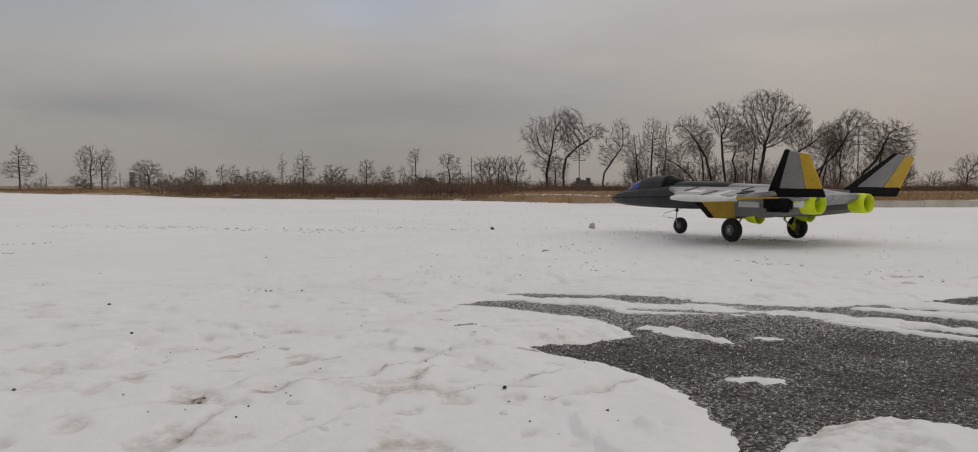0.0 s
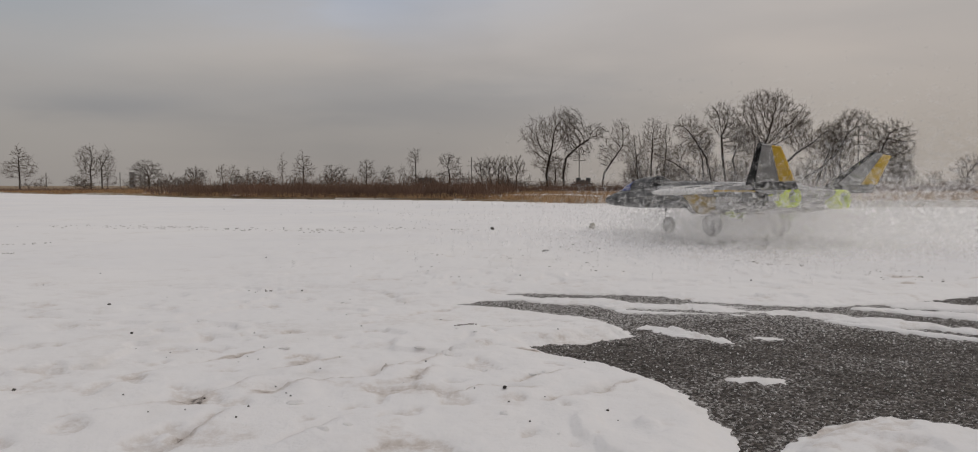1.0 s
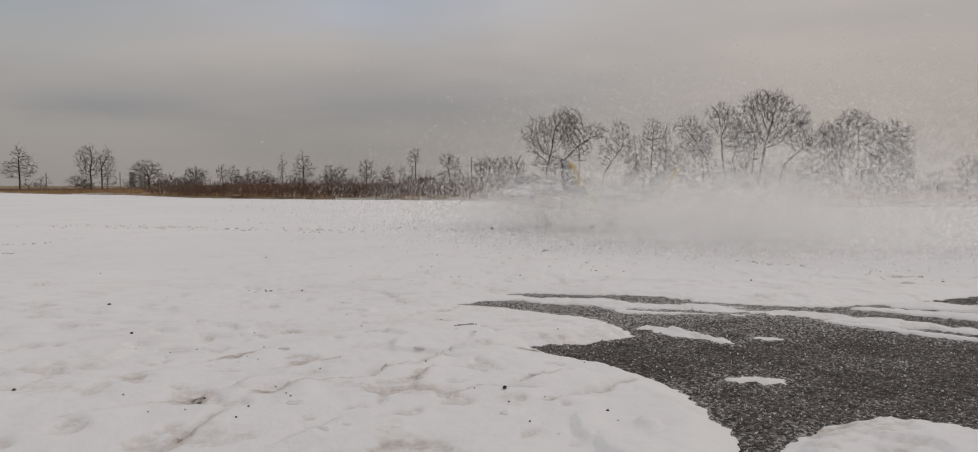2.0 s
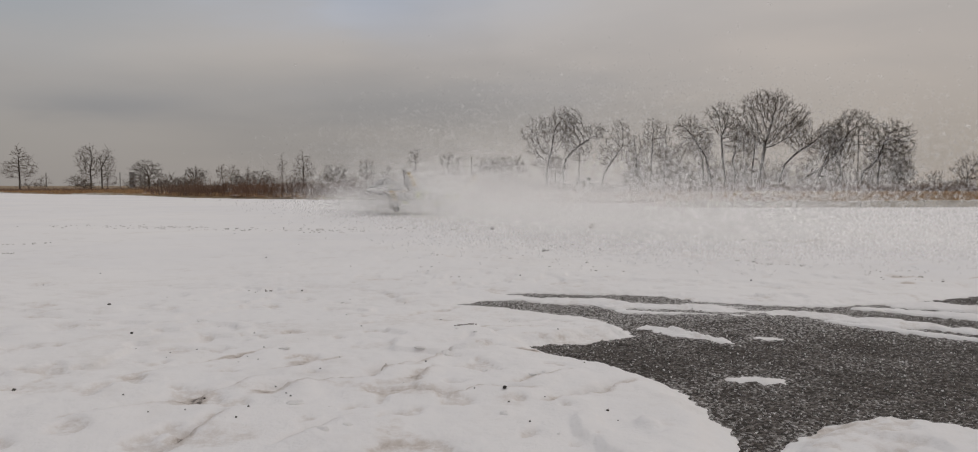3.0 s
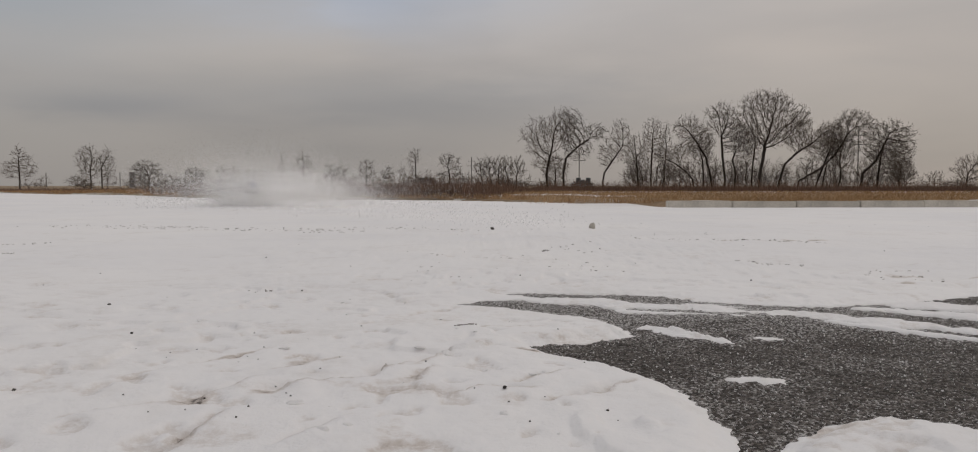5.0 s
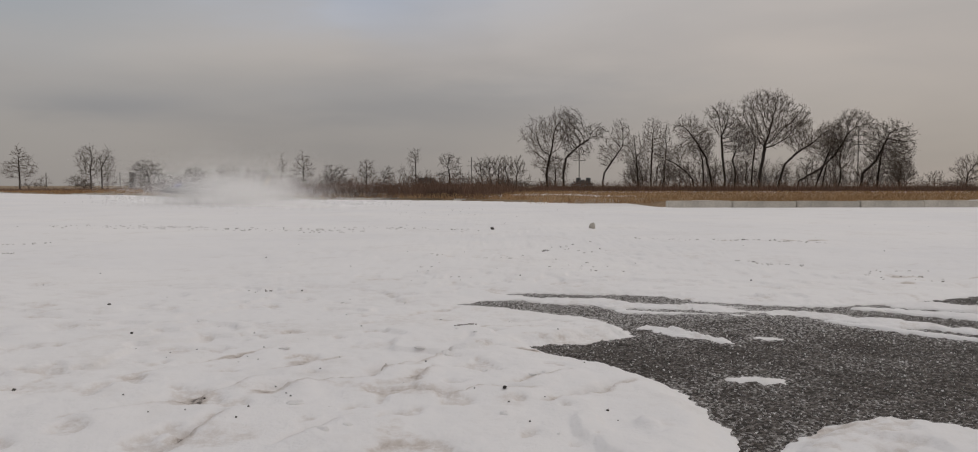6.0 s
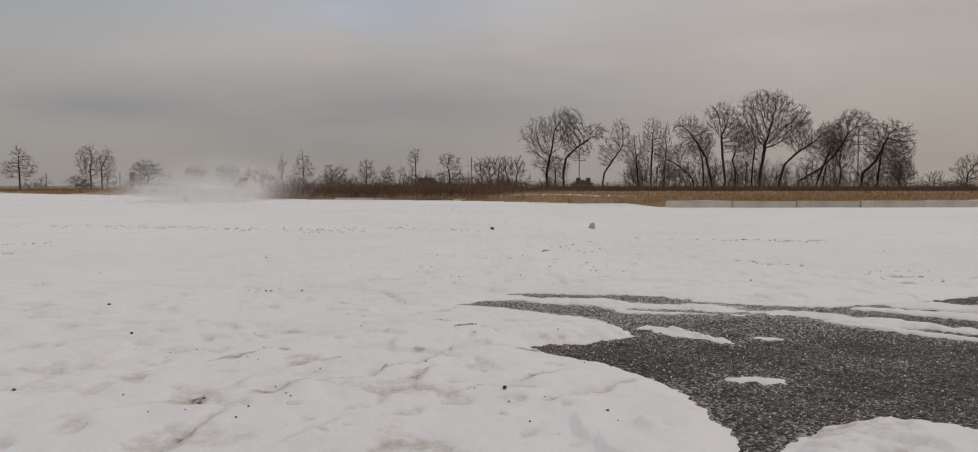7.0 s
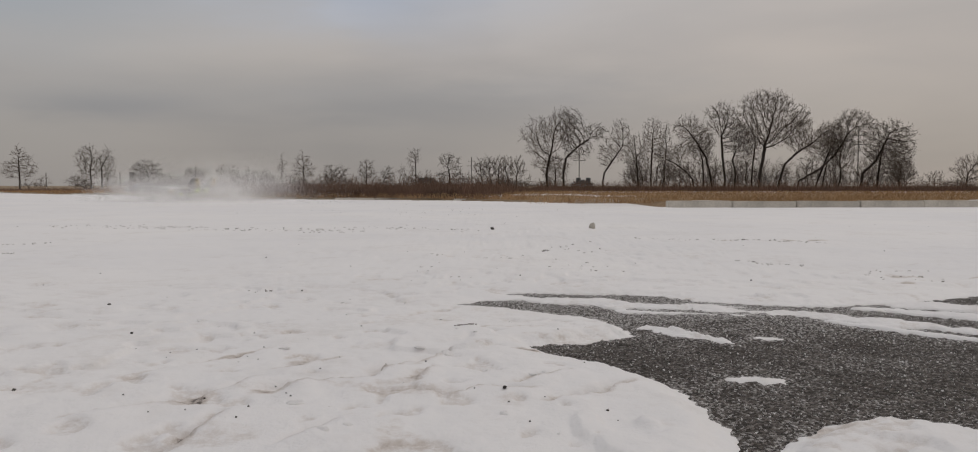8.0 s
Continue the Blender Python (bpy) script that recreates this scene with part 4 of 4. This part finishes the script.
        part("sticker_mark", slab([both(p, s) for p in ((-0.304, 0.2125, 0.192), (-0.335, 0.2115, 0.192), (-0.32, 0.212, 0.172), (-0.304, 0.2125, 0.174))], (0, 0.002, 0)), LIME, trunk)
        noz = lathe([(0.0, 0.037), (0.02, 0.041), (0.055, 0.0415), (0.085, 0.039), (0.087, 0.036), (0.05, 0.036), (0.0, 0.032), (-0.03, 0.030)], both((-0.298, 0.155, 0.168), s), (-1, 0, 0), 36)
        part("nozzle", noz, LIME, trunk, "bright lime plastic jet nozzle", smooth=True)
        part("fan", lathe([(-0.005, 0.034), (-0.005, 0.012), (0.02, 0.001)], both((-0.30, 0.155, 0.168), s), (-1, 0, 0), 24), BLACK, trunk)
        scoop = lathe([(0, 0.020), (0.03, 0.032), (0.075, 0.036), (0.078, 0.033), (0.03, 0.028), (0.0, 0.016)], both((-0.03, 0.165, 0.118), s), (-1, 0, -0.04), 24)
        part("scoop", scoop, LIME, trunk, "lime plastic scoop", smooth=True)
        fin(jet, s)
        # main leg
        leg = part("main_leg", tube([both(p, s) for p in ((0.03, 0.175, 0.125), (0.045, 0.182, 0.085), (0.02, 0.185, 0.060), (0.0, 0.190, 0.045))], 0.0055), LIME_DARK, jet, "lime plastic leg")
        part("brace", tube([both(p, s) for p in ((-0.03, 0.175, 0.12), (0.0, 0.184, 0.062))], 0.0035), LIME_DARK, leg)
        part("fork", box(-0.01, 0.01, min(s * 0.186, s * 0.194), max(s * 0.186, s * 0.194), 0.038, 0.068, 0.002), LIME_DARK, leg)
        wheel(jet, both((0, 0.214, 0.051), s), 0.051, 0.030, s)
    # nose leg: a bent wire
    leg = part("nose_leg", tube([(0.545, 0.0, 0.135), (0.545, 0, 0.105), (0.535, 0.014, 0.075), (0.522, 0.018, 0.045), (0.52, 0.018, 0.039)], 0.0026), STEEL, jet, "thin bent steel wire leg")
    part("steering_wire", tube([(0.53, -0.02, 0.125), (0.56, 0.01, 0.115), (0.60, 0.03, 0.100), (0.61, 0.03, 0.088), (0.585, 0.02, 0.080), (0.54, 0.014, 0.076)], 0.0013), STEEL, leg)
    part("collar", lathe([(0, 0.001), (0, 0.007), (0.025, 0.007), (0.025, 0.001)], (0.545, 0, 0.135), (0, 0, -1), 12), BLACK, leg)
    wheel(jet, (0.52, 0, 0.041), 0.041, 0.026, 1)
    return jet


# ---- blown snow ----
def puff_meshes(count, flakes, wide, grain):
    made = []
    for k in range(count):
        g = np.random.default_rng(300 + k + int(wide * 1000))
        core = g.normal(0, 1, (24, 3)) * (0.65, 0.65, 0.5)
        c = (core[g.integers(0, 24, flakes)] + g.normal(0, 0.75, (flakes, 3))) * (wide, wide, wide * 0.42)
        size = g.uniform(0.6, 1.25, flakes) * grain
        tri = g.normal(0, 1, (flakes, 3, 3))
        tri -= tri.mean(1, keepdims=True)
        tri /= np.linalg.norm(tri, axis=2, keepdims=True)
        v = (c[:, None] + tri * size[:, None, None]).reshape(-1, 3)
        f = np.arange(flakes * 3).reshape(-1, 3)
        me = bpy.data.meshes.new("snow_puff")
        me.from_pydata(v.tolist(), [], f.tolist())
        me.materials.append(FLAKES)
        made.append(me)
    return made


# seconds, across, away, height, heading (0 is straight away, 90 is to the left), nose up, left side up
TRIP = [(0.0, 1.224, 3.328, 0, 30.4, 0, 0), (0.55, 1.224, 3.328, 0, 30.4, 0, 0), (0.8, 1.21, 3.352, 0.006, 29.6, -0.8, 1.0), (1.0, 1.172, 3.413, 0.011, 28.3, -1.4, 1.9), (1.4, 0.97, 3.55, 0.010, 24.5, 1.0, 2.0), (1.7, 0.767, 3.869, 0.003, 22.0, 2.0, 2.2),
        (2.25, 0.28, 4.85, 0.0, 28, 1.5, 1.5), (2.8, -0.311, 6.04, 0.0, 34, 1.5, 1.5), (3.1, -0.84, 7.1, 0.0, 34, 1.5, 1.5), (3.5, -1.75, 8.3, 0.0, 2, 0, 2), (3.9, -2.45, 9.1, 0.0, -58, -1, 2), (4.2, -2.80, 9.4, 0.005, -104, -1, 1),
        (4.5, -2.98, 9.5, 0.005, -134, 0, 1), (4.7, -3.04, 9.6, 0.0, -146, 0, 0), (5.2, -3.3, 10.2, 0.0, -165, 0, 0), (5.8, -3.70, 10.8, 0.0, -205, 0, 0), (6.4, -3.95, 11.5, 0.0, -240, 0, 0), (7.2, -4.45, 12.2, 0.0, -262, 0, 0), (8.0, -5.30, 13.0, 0.0, -275, 0, 0)]


def jet_pose(row):
    _, x, y, z, heading, pitch, roll = row
    turn = Matrix.Rotation(radians(heading + 90), 4, "Z") @ Matrix.Rotation(radians(-pitch), 4, "Y") @ Matrix.Rotation(radians(roll), 4, "X")
    return Matrix.Translation((x, y, z)) @ turn


def trip_at(t):
    cols = list(zip(*TRIP))
    return [float(np.interp(t, cols[0], c)) for c in cols]


def blow():
    """Snow lifted by the jet wash: puffs rise from the surface, fly out and back, hang, settle, and are lifted again elsewhere."""
    r = random.Random(21)
    kinds = {False: puff_meshes(5, 3000, 0.23, 0.0112), True: puff_meshes(3, 3600, 0.44, 0.0112)}
    pool = {False: [], True: []}
    t = 0.50
    while t < 7.95:
        te = t
        t += 0.020 if t < 0.9 else 0.0115 if t < 1.8 else 0.0165 if t < 5.0 else 0.024
        late = min(1, max(0, (te - 0.75) / 0.7))
        _, x, y, _, heading, _, _ = trip_at(te + 0.20 * late)
        a = radians(heading)
        fx, fy = -math.sin(a), math.cos(a)
        airy = r.random() < 0.28 and te > 0.72
        ahead = 0.10 + 0.80 * late + (0.35 if te > 2.2 else 0)
        back = r.uniform(-ahead, 0.45)
        side = r.gauss(0, 0.22)
        x0, y0 = x - fx * back + fy * side, y - fy * back - fx * side
        if te < 2.0:
            y0 = max(y0 - r.uniform(0.0, 0.8) * late, 2.75)
        tau = 0.45
        if airy or r.random() < 0.35:
            speed, swing = r.uniform(0.6, 4.2 if te < 2.0 else 2.6), a + math.pi + r.gauss(0.45 if te < 2 else 0.1, 0.35)
        else:
            speed, swing = r.uniform(0.1, 0.9), r.uniform(0, math.tau)
        vx, vy = -math.sin(swing) * speed, math.cos(swing) * speed
        least = 3.1 if airy else 2.65
        if y0 + vy * tau < least:
            vy = (least - y0) / tau if y0 > least else 0.1
        high = min(1, max(0, (te - 1.3) / 1.2))
        peak = r.uniform(0.02, 0.17) * (1.0 + 0.7 * high) + (0.12 if airy else 0.0)
        life = r.uniform(0.8, 1.6) if r.random() < 0.8 else r.uniform(1.6, 2.4)
        wx, wy = r.gauss(-0.08, 0.10), r.gauss(0.08, 0.1)
        spin = r.uniform(0, 360)
        deep = -0.55 if airy else -0.28
        flight = [(te - 0.16, pose(x0, y0, deep, 0, 0, spin))]
        for age in (0.0, 0.15, 0.4, 0.8, 1.2, 1.7, 2.2):
            if age > life:
                break
            q = tau * (1 - math.exp(-age / tau))
            z = 0.02 + peak * (1 - math.exp(-age / 0.16)) * (1.0 if age < 0.9 else 1.0 + 0.10 * (age - 0.9))
            flight.append((te + age, pose(x0 + vx * q + wx * age, y0 + vy * q + wy * age, z, 0, 0, spin)))
        last = flight[-1][1].translation
        flight.append((te + life + 0.8, pose(last.x + wx * 0.5, last.y + wy * 0.5, deep, 0, 0, spin)))
        free = next((p for p in pool[airy] if p[1][-1][0] + 0.12 < flight[0][0]), None)
        if free:
            # it has settled; the next gust lifts it where the jet is now
            turned = free[1][-1][1].to_euler().z
            free[1].extend((when, Matrix.Translation(m.translation) @ Matrix.Rotation(turned, 4, "Z")) for when, m in flight)
        else:
            ob = tagged(new("snow_puff", r.choice(kinds[airy])), "drifting puff of powder snow blown off the ground", "blown snow", "blown snow", "stuff")
            rows = [] if flight[0][0] <= 0.04 else [(0.0, flight[0][1])]
            pool[airy].append((ob, rows + flight))
    for ob, rows in pool[False] + pool[True]:
        if rows[-1][0] < 8.0:
            rows.append((8.0, rows[-1][1]))
        PUFFS.append((ob, rows))


PUFFS = []
jet = build_jet()
blow()
big_trees()
small_trees()
shrubs()
far_things()
def in_weeds(g, n):
    """The weeds begin at the snow and draw back behind the grass towards the trees."""
    u = g.uniform(-0.45, 0.20, n)
    back = 0.15 + 34 * step(-0.02, 0.17, u + g.normal(0, 0.012, n))
    y = rim(u * 14)
    for _ in range(4):
        y = rim(u * y)
    return u * (y + back), y + back + 26 * g.random(n) ** 1.8


stalks("dry_weeds", 52000, in_weeds, 0.25, 0.0045, WEED, "dense reddish-brown dry weeds", 1)
stalks("dry_weeds", 9000, in_weeds, 0.40, 0.0028, WEED, "tall thin dry weeds above the rest", 6, 0.18)
stalks("dry_weeds", 14000, in_band(-0.75, -0.44, 5, 34), 0.34, 0.005, WEED, "brown dry weeds beside the snow", 5)
stalks("dry_weeds", 34000, in_band(0.06, 0.75, 36, 66), 0.50, 0.006, WEED, "brown dry weeds between the trees", 2)
stalks("dry_weeds", 9000, in_band(0.06, 0.75, 36, 66), 0.85, 0.0035, WEED, "tall thin dry weeds between the trees", 8, 0.2)
stalks("dry_grass", 30000, in_band(0.02, 0.75, 0.5, 30), 0.10, 0.007, STRAW, "flattened straw-coloured dry grass", 3, 0.6)
stalks("dry_grass", 16000, in_band(-0.75, -0.46, 0.2, 8), 0.14, 0.006, STRAW, "straw-coloured dry grass along the snow", 4, 0.5)
stalks("dry_grass", 2500, in_band(-0.46, 0.05, 0.05, 0.5), 0.09, 0.006, STRAW, "straw-coloured dry grass along the kerb", 7, 0.5)


# ---- small things on the snow ----
def stones():
    r = random.Random(3)
    bm = bmesh.new()
    bmesh.ops.create_icosphere(bm, subdivisions=1, radius=1)
    for v in bm.verts:
        v.co = Vector((v.co.x * r.uniform(0.8, 1.2), v.co.y * r.uniform(0.7, 1.1), v.co.z * r.uniform(0.5, 0.8)))
    first = part("pebble", bm, STONE)
    tagged(first, "small dark pebble lying on the snow", "pebble", "pebbles")
    spots = [(0.018, 0.86, 0.0030), (0.02, 4.3, 0.014), (-0.80, 1.575, 0.004), (0.128, 0.80, 0.002), (-0.55, 0.86, 0.0028), (-0.57, 1.19, 0.003)]
    for k in range(70):
        y = r.uniform(0.62, 1.3) if k < 45 else r.uniform(1.3, 5)
        spots.append((r.uniform(-0.55, 0.2) * y if k < 45 else r.uniform(-0.6, 0.6) * y, y, r.uniform(0.0006, 0.0015) * (1 if y < 1.5 else 2.0)))
    for k, (x, y, s) in enumerate(spots):
        z = float(snow_height(np.array([x]), np.array([y]))[0])
        m = pose(x, y, z + s * 0.35, r.uniform(-20, 20), r.uniform(-20, 20), r.uniform(0, 360)) @ Matrix.Diagonal((s, s, s, 1))
        ob = first if k == 0 else new("pebble", first.data)
        if k:
            tagged(ob, "small dark pebble lying on the snow", "pebble", "pebbles")
        ob.matrix_world = m


stones()


def crumbs():
    """Loose crumbs of ice on the asphalt."""
    g = np.random.default_rng(8)
    n = 5200
    x, y = g.uniform(0.0, 1.25, n), g.uniform(0.6, 1.7, n)
    # most lie beside the strips of snow
    for p, q, w in STRIPS[3:]:
        u, off = g.random(620), g.normal(0, 0.022, 620)
        x = np.concatenate([x, p[0] + (q[0] - p[0]) * u + off * 0.4])
        y = np.concatenate([y, p[1] + (q[1] - p[1]) * u + off])
    keep = (polygon_distance(x, y, BARE) > 0.005) & (np.abs(x) < 0.72 * y)
    x, y = x[keep], y[keep]
    n = len(x)
    size = 0.0006 + 0.0012 * g.random(n) ** 4
    tet = np.array([(1, 1, 1), (1, -1, -1), (-1, 1, -1), (-1, -1, 1)]) * 0.8
    v = tet[None] * g.uniform(0.5, 1.2, (n, 4, 3)) * size[:, None, None]
    a = g.uniform(0, math.tau, n)
    c, s = np.cos(a)[:, None], np.sin(a)[:, None]
    v = np.stack([v[..., 0] * c - v[..., 1] * s + x[:, None], v[..., 0] * s + v[..., 1] * c + y[:, None], v[..., 2] + asphalt_height(x, y)[:, None] + size[:, None] * 0.4], -1).reshape(-1, 3)
    i = np.arange(n)[:, None, None] * 4
    f = (i + np.array([(0, 1, 2), (0, 3, 1), (0, 2, 3), (1, 3, 2)])[None]).reshape(-1, 3)
    tagged(raw("ice_crumbs", v.tolist(), f.tolist(), SNOW), "loose white crumbs of ice on the asphalt", "ice", kind="stuff")


def patches():
    """Old snow lying in the grass behind the kerb."""
    r = random.Random(14)
    spots = [(-10.4, 22.8, 1.5, 0.5), (-9.3, 22.3, 0.8, 0.4), (-5.0, 15.2, 0.20, 0.06), (0.2, 14.3, 0.6, 0.25), (1.1, 14.0, 0.7, 0.3), (1.9, 13.5, 0.6, 0.3), (0.6, 15.8, 0.7, 0.3), (2.4, 14.8, 0.6, 0.3), (-0.4, 14.1, 0.5, 0.2),
             (4.3, 9.17, 0.55, 0.08), (5.3, 9.2, 0.6, 0.10), (3.2, 9.12, 0.35, 0.06), (6.8, 9.3, 0.8, 0.10), (2.6, 9.05, 0.3, 0.08), (-14.5, 26.2, 2.0, 0.4)]
    for x, y, w, d in spots:
        bm = bmesh.new()
        n = 22
        for ring, zz in ((1.0, 0.0), (0.86, 0.016), (0.5, 0.024)):
            for k in range(n):
                a = k * math.tau / n
                q = ring * (1 + 0.28 * math.sin(3 * a + x) + 0.15 * math.sin(7 * a + y) + r.uniform(-0.08, 0.08))
                bm.verts.new((math.cos(a) * w * q, math.sin(a) * d * q, zz))
        bm.verts.ensure_lookup_table()
        for ring in range(2):
            for k in range(n):
                a, b = ring * n + k, ring * n + (k + 1) % n
                bm.faces.new((bm.verts[a], bm.verts[b], bm.verts[b + n], bm.verts[a + n]))
        bm.faces.new([bm.verts[2 * n + k] for k in range(n)])
        ob = part("snow_patch", bm, SNOW, smooth=True)
        tagged(ob, "thin patch of old snow in dry grass", "snow patch", "snow patches")
        ob.location = (x, y, float(land_height(np.array([x]), np.array([y]))[0]) - 0.005)


def clods():
    """Broken lumps of frozen snow."""
    r = random.Random(77)
    shapes = []
    for k in range(4):
        bm = bmesh.new()
        bmesh.ops.create_icosphere(bm, subdivisions=2, radius=1)
        for v in bm.verts:
            d = 1 + 0.38 * noise.noise(v.co * 1.5 + Vector((k * 7, 0, 0))) + 0.16 * noise.noise(v.co * 4 + Vector((0, k * 5, 0)))
            d += 0.14 * noise.noise(v.co * 9)
            v.co = Vector((v.co.x * d * 1.25, v.co.y * d, v.co.z * d * 0.42))
        me = bpy.data.meshes.new("snow_clod")
        bm.to_mesh(me)
        bm.free()
        me.materials.append(SNOW)
        shapes.append(me)
    spots = [(-0.06, 1.06, 0.014), (-0.10, 1.09, 0.011), (-0.04, 1.11, 0.012), (0.075, 0.945, 0.013), (0.055, 0.955, 0.010), (-0.16, 0.71, 0.009), (-0.14, 0.735, 0.007), (-0.30, 1.09, 0.011), (-0.52, 1.36, 0.014), (0.0, 0.98, 0.012), (-0.21, 0.80, 0.012)]
    for k in range(22):
        y = r.uniform(0.68, 1.9)
        spots.append((r.uniform(-0.5, 0.12) * y, y, r.uniform(0.002, 0.007)))
    for x, y, size in spots:
        size *= 0.7
        ob = tagged(new("snow_clod", r.choice(shapes)), "small frozen lump of snow on the crust", "snow lump", "snow lumps")
        z = float(snow_height(np.array([x]), np.array([y]))[0])
        ob.matrix_world = pose(x, y, z - size * 0.10, r.uniform(-15, 15), r.uniform(-15, 15), r.uniform(0, 360)) @ Matrix.Diagonal((size, size, size, 1))


def lone_stone():
    bm = bmesh.new()
    bmesh.ops.create_icosphere(bm, subdivisions=2, radius=1)
    for v in bm.verts:
        d = 1 + 0.35 * noise.noise(v.co * 1.3) + 0.1 * noise.noise(v.co * 4)
        v.co = Vector((v.co.x * d * 0.020, v.co.y * d * 0.016, v.co.z * d * 0.022 + (0.006 if v.co.x > 0 and v.co.z > 0 else 0)))
    ob = tagged(part("stone", bm, CONCRETE), "pale grey broken stone on the snow", "stone")
    ob.location = (0.605, 4.40, float(snow_height(np.array([0.605]), np.array([4.40]))[0]) + 0.010)


def flecks():
    """Strings of dirt and dark ice chips in the trodden snow."""
    g = np.random.default_rng(19)
    runs = [((-2.63, 4.63), (-1.69, 4.49), 90, 0.10), ((-1.64, 4.35), (-0.76, 4.11), 90, 0.10), ((-2.08, 3.20), (-1.87, 3.34), 12, 0.02), ((-0.20, 2.32), (-0.09, 2.03), 16, 0.07), ((-0.57, 1.79), (-0.49, 1.76), 8, 0.01),
            ((0.29, 2.36), (0.37, 2.15), 14, 0.06), ((0.67, 3.60), (0.98, 3.42), 16, 0.03), ((1.05, 3.465), (1.47, 3.27), 60, 0.02), ((0.82, 2.44), (0.99, 2.36), 20, 0.01), ((1.15, 2.15), (1.13, 1.96), 24, 0.06),
            ((-0.83, 4.49), (-0.08, 4.23), 50, 0.06), ((0.25, 3.13), (0.41, 2.82), 16, 0.10), ((-0.23, 2.69), (0.16, 2.57), 14, 0.06), ((-1.80, 2.77), (-1.75, 2.79), 6, 0.01), ((-0.07, 1.287), (-0.02, 1.281), 26, 0.004)]
    verts, faces = [], []
    for p, q, n, wide in runs:
        for _ in range(n):
            u = g.random()
            x, y = p[0] + (q[0] - p[0]) * u + g.normal(0, wide), p[1] + (q[1] - p[1]) * u + g.normal(0, wide)
            s = 0.0011 * y * g.uniform(0.3, 1.0) * (1 + g.random() ** 4)
            z = float(snow_height(np.array([x]), np.array([y]))[0])
            ring = [(math.cos(k * math.tau / 7 + 0.3) * s * g.uniform(0.6, 1.4) * 1.7, math.sin(k * math.tau / 7 + 0.3) * s * g.uniform(0.6, 1.3)) for k in range(7)]
            base = len(verts)
            verts += [(x + a, y + b, z - 0.006) for a, b in ring] + [(x + a * 0.8, y + b * 0.8, z + 0.10 * s + 0.0012) for a, b in ring]
            faces += [(base + k, base + (k + 1) % 7, base + 7 + (k + 1) % 7, base + 7 + k) for k in range(7)] + [tuple(base + 7 + k for k in range(7))]
    tagged(raw("dirt_chips", verts, faces, GRIME), "dark chips of dirt and ice in the trodden snow", "dirt", kind="stuff")


flecks()
lone_stone()
crumbs()
clods()
patches()


def motions():
    walk(jet, [(row[0], jet_pose(row)) for row in TRIP])
    # the wheels roll with the way covered; at speed they half slide on the snow
    for w, centre, radius in WHEELS:
        rows, turned = [(0.0, pose(*centre))], 0.0
        for k in range(8, 121):
            a, b = trip_at((k - 1) / 15), trip_at(k / 15)
            turned += min(80.0, math.degrees(math.hypot(b[1] - a[1], b[2] - a[2]) / radius))
            rows.append((k / 15, pose(*centre, 0, turned, 0)))
        walk(w, rows)
    for ob, rows in PUFFS:
        walk(ob, rows)


motions()
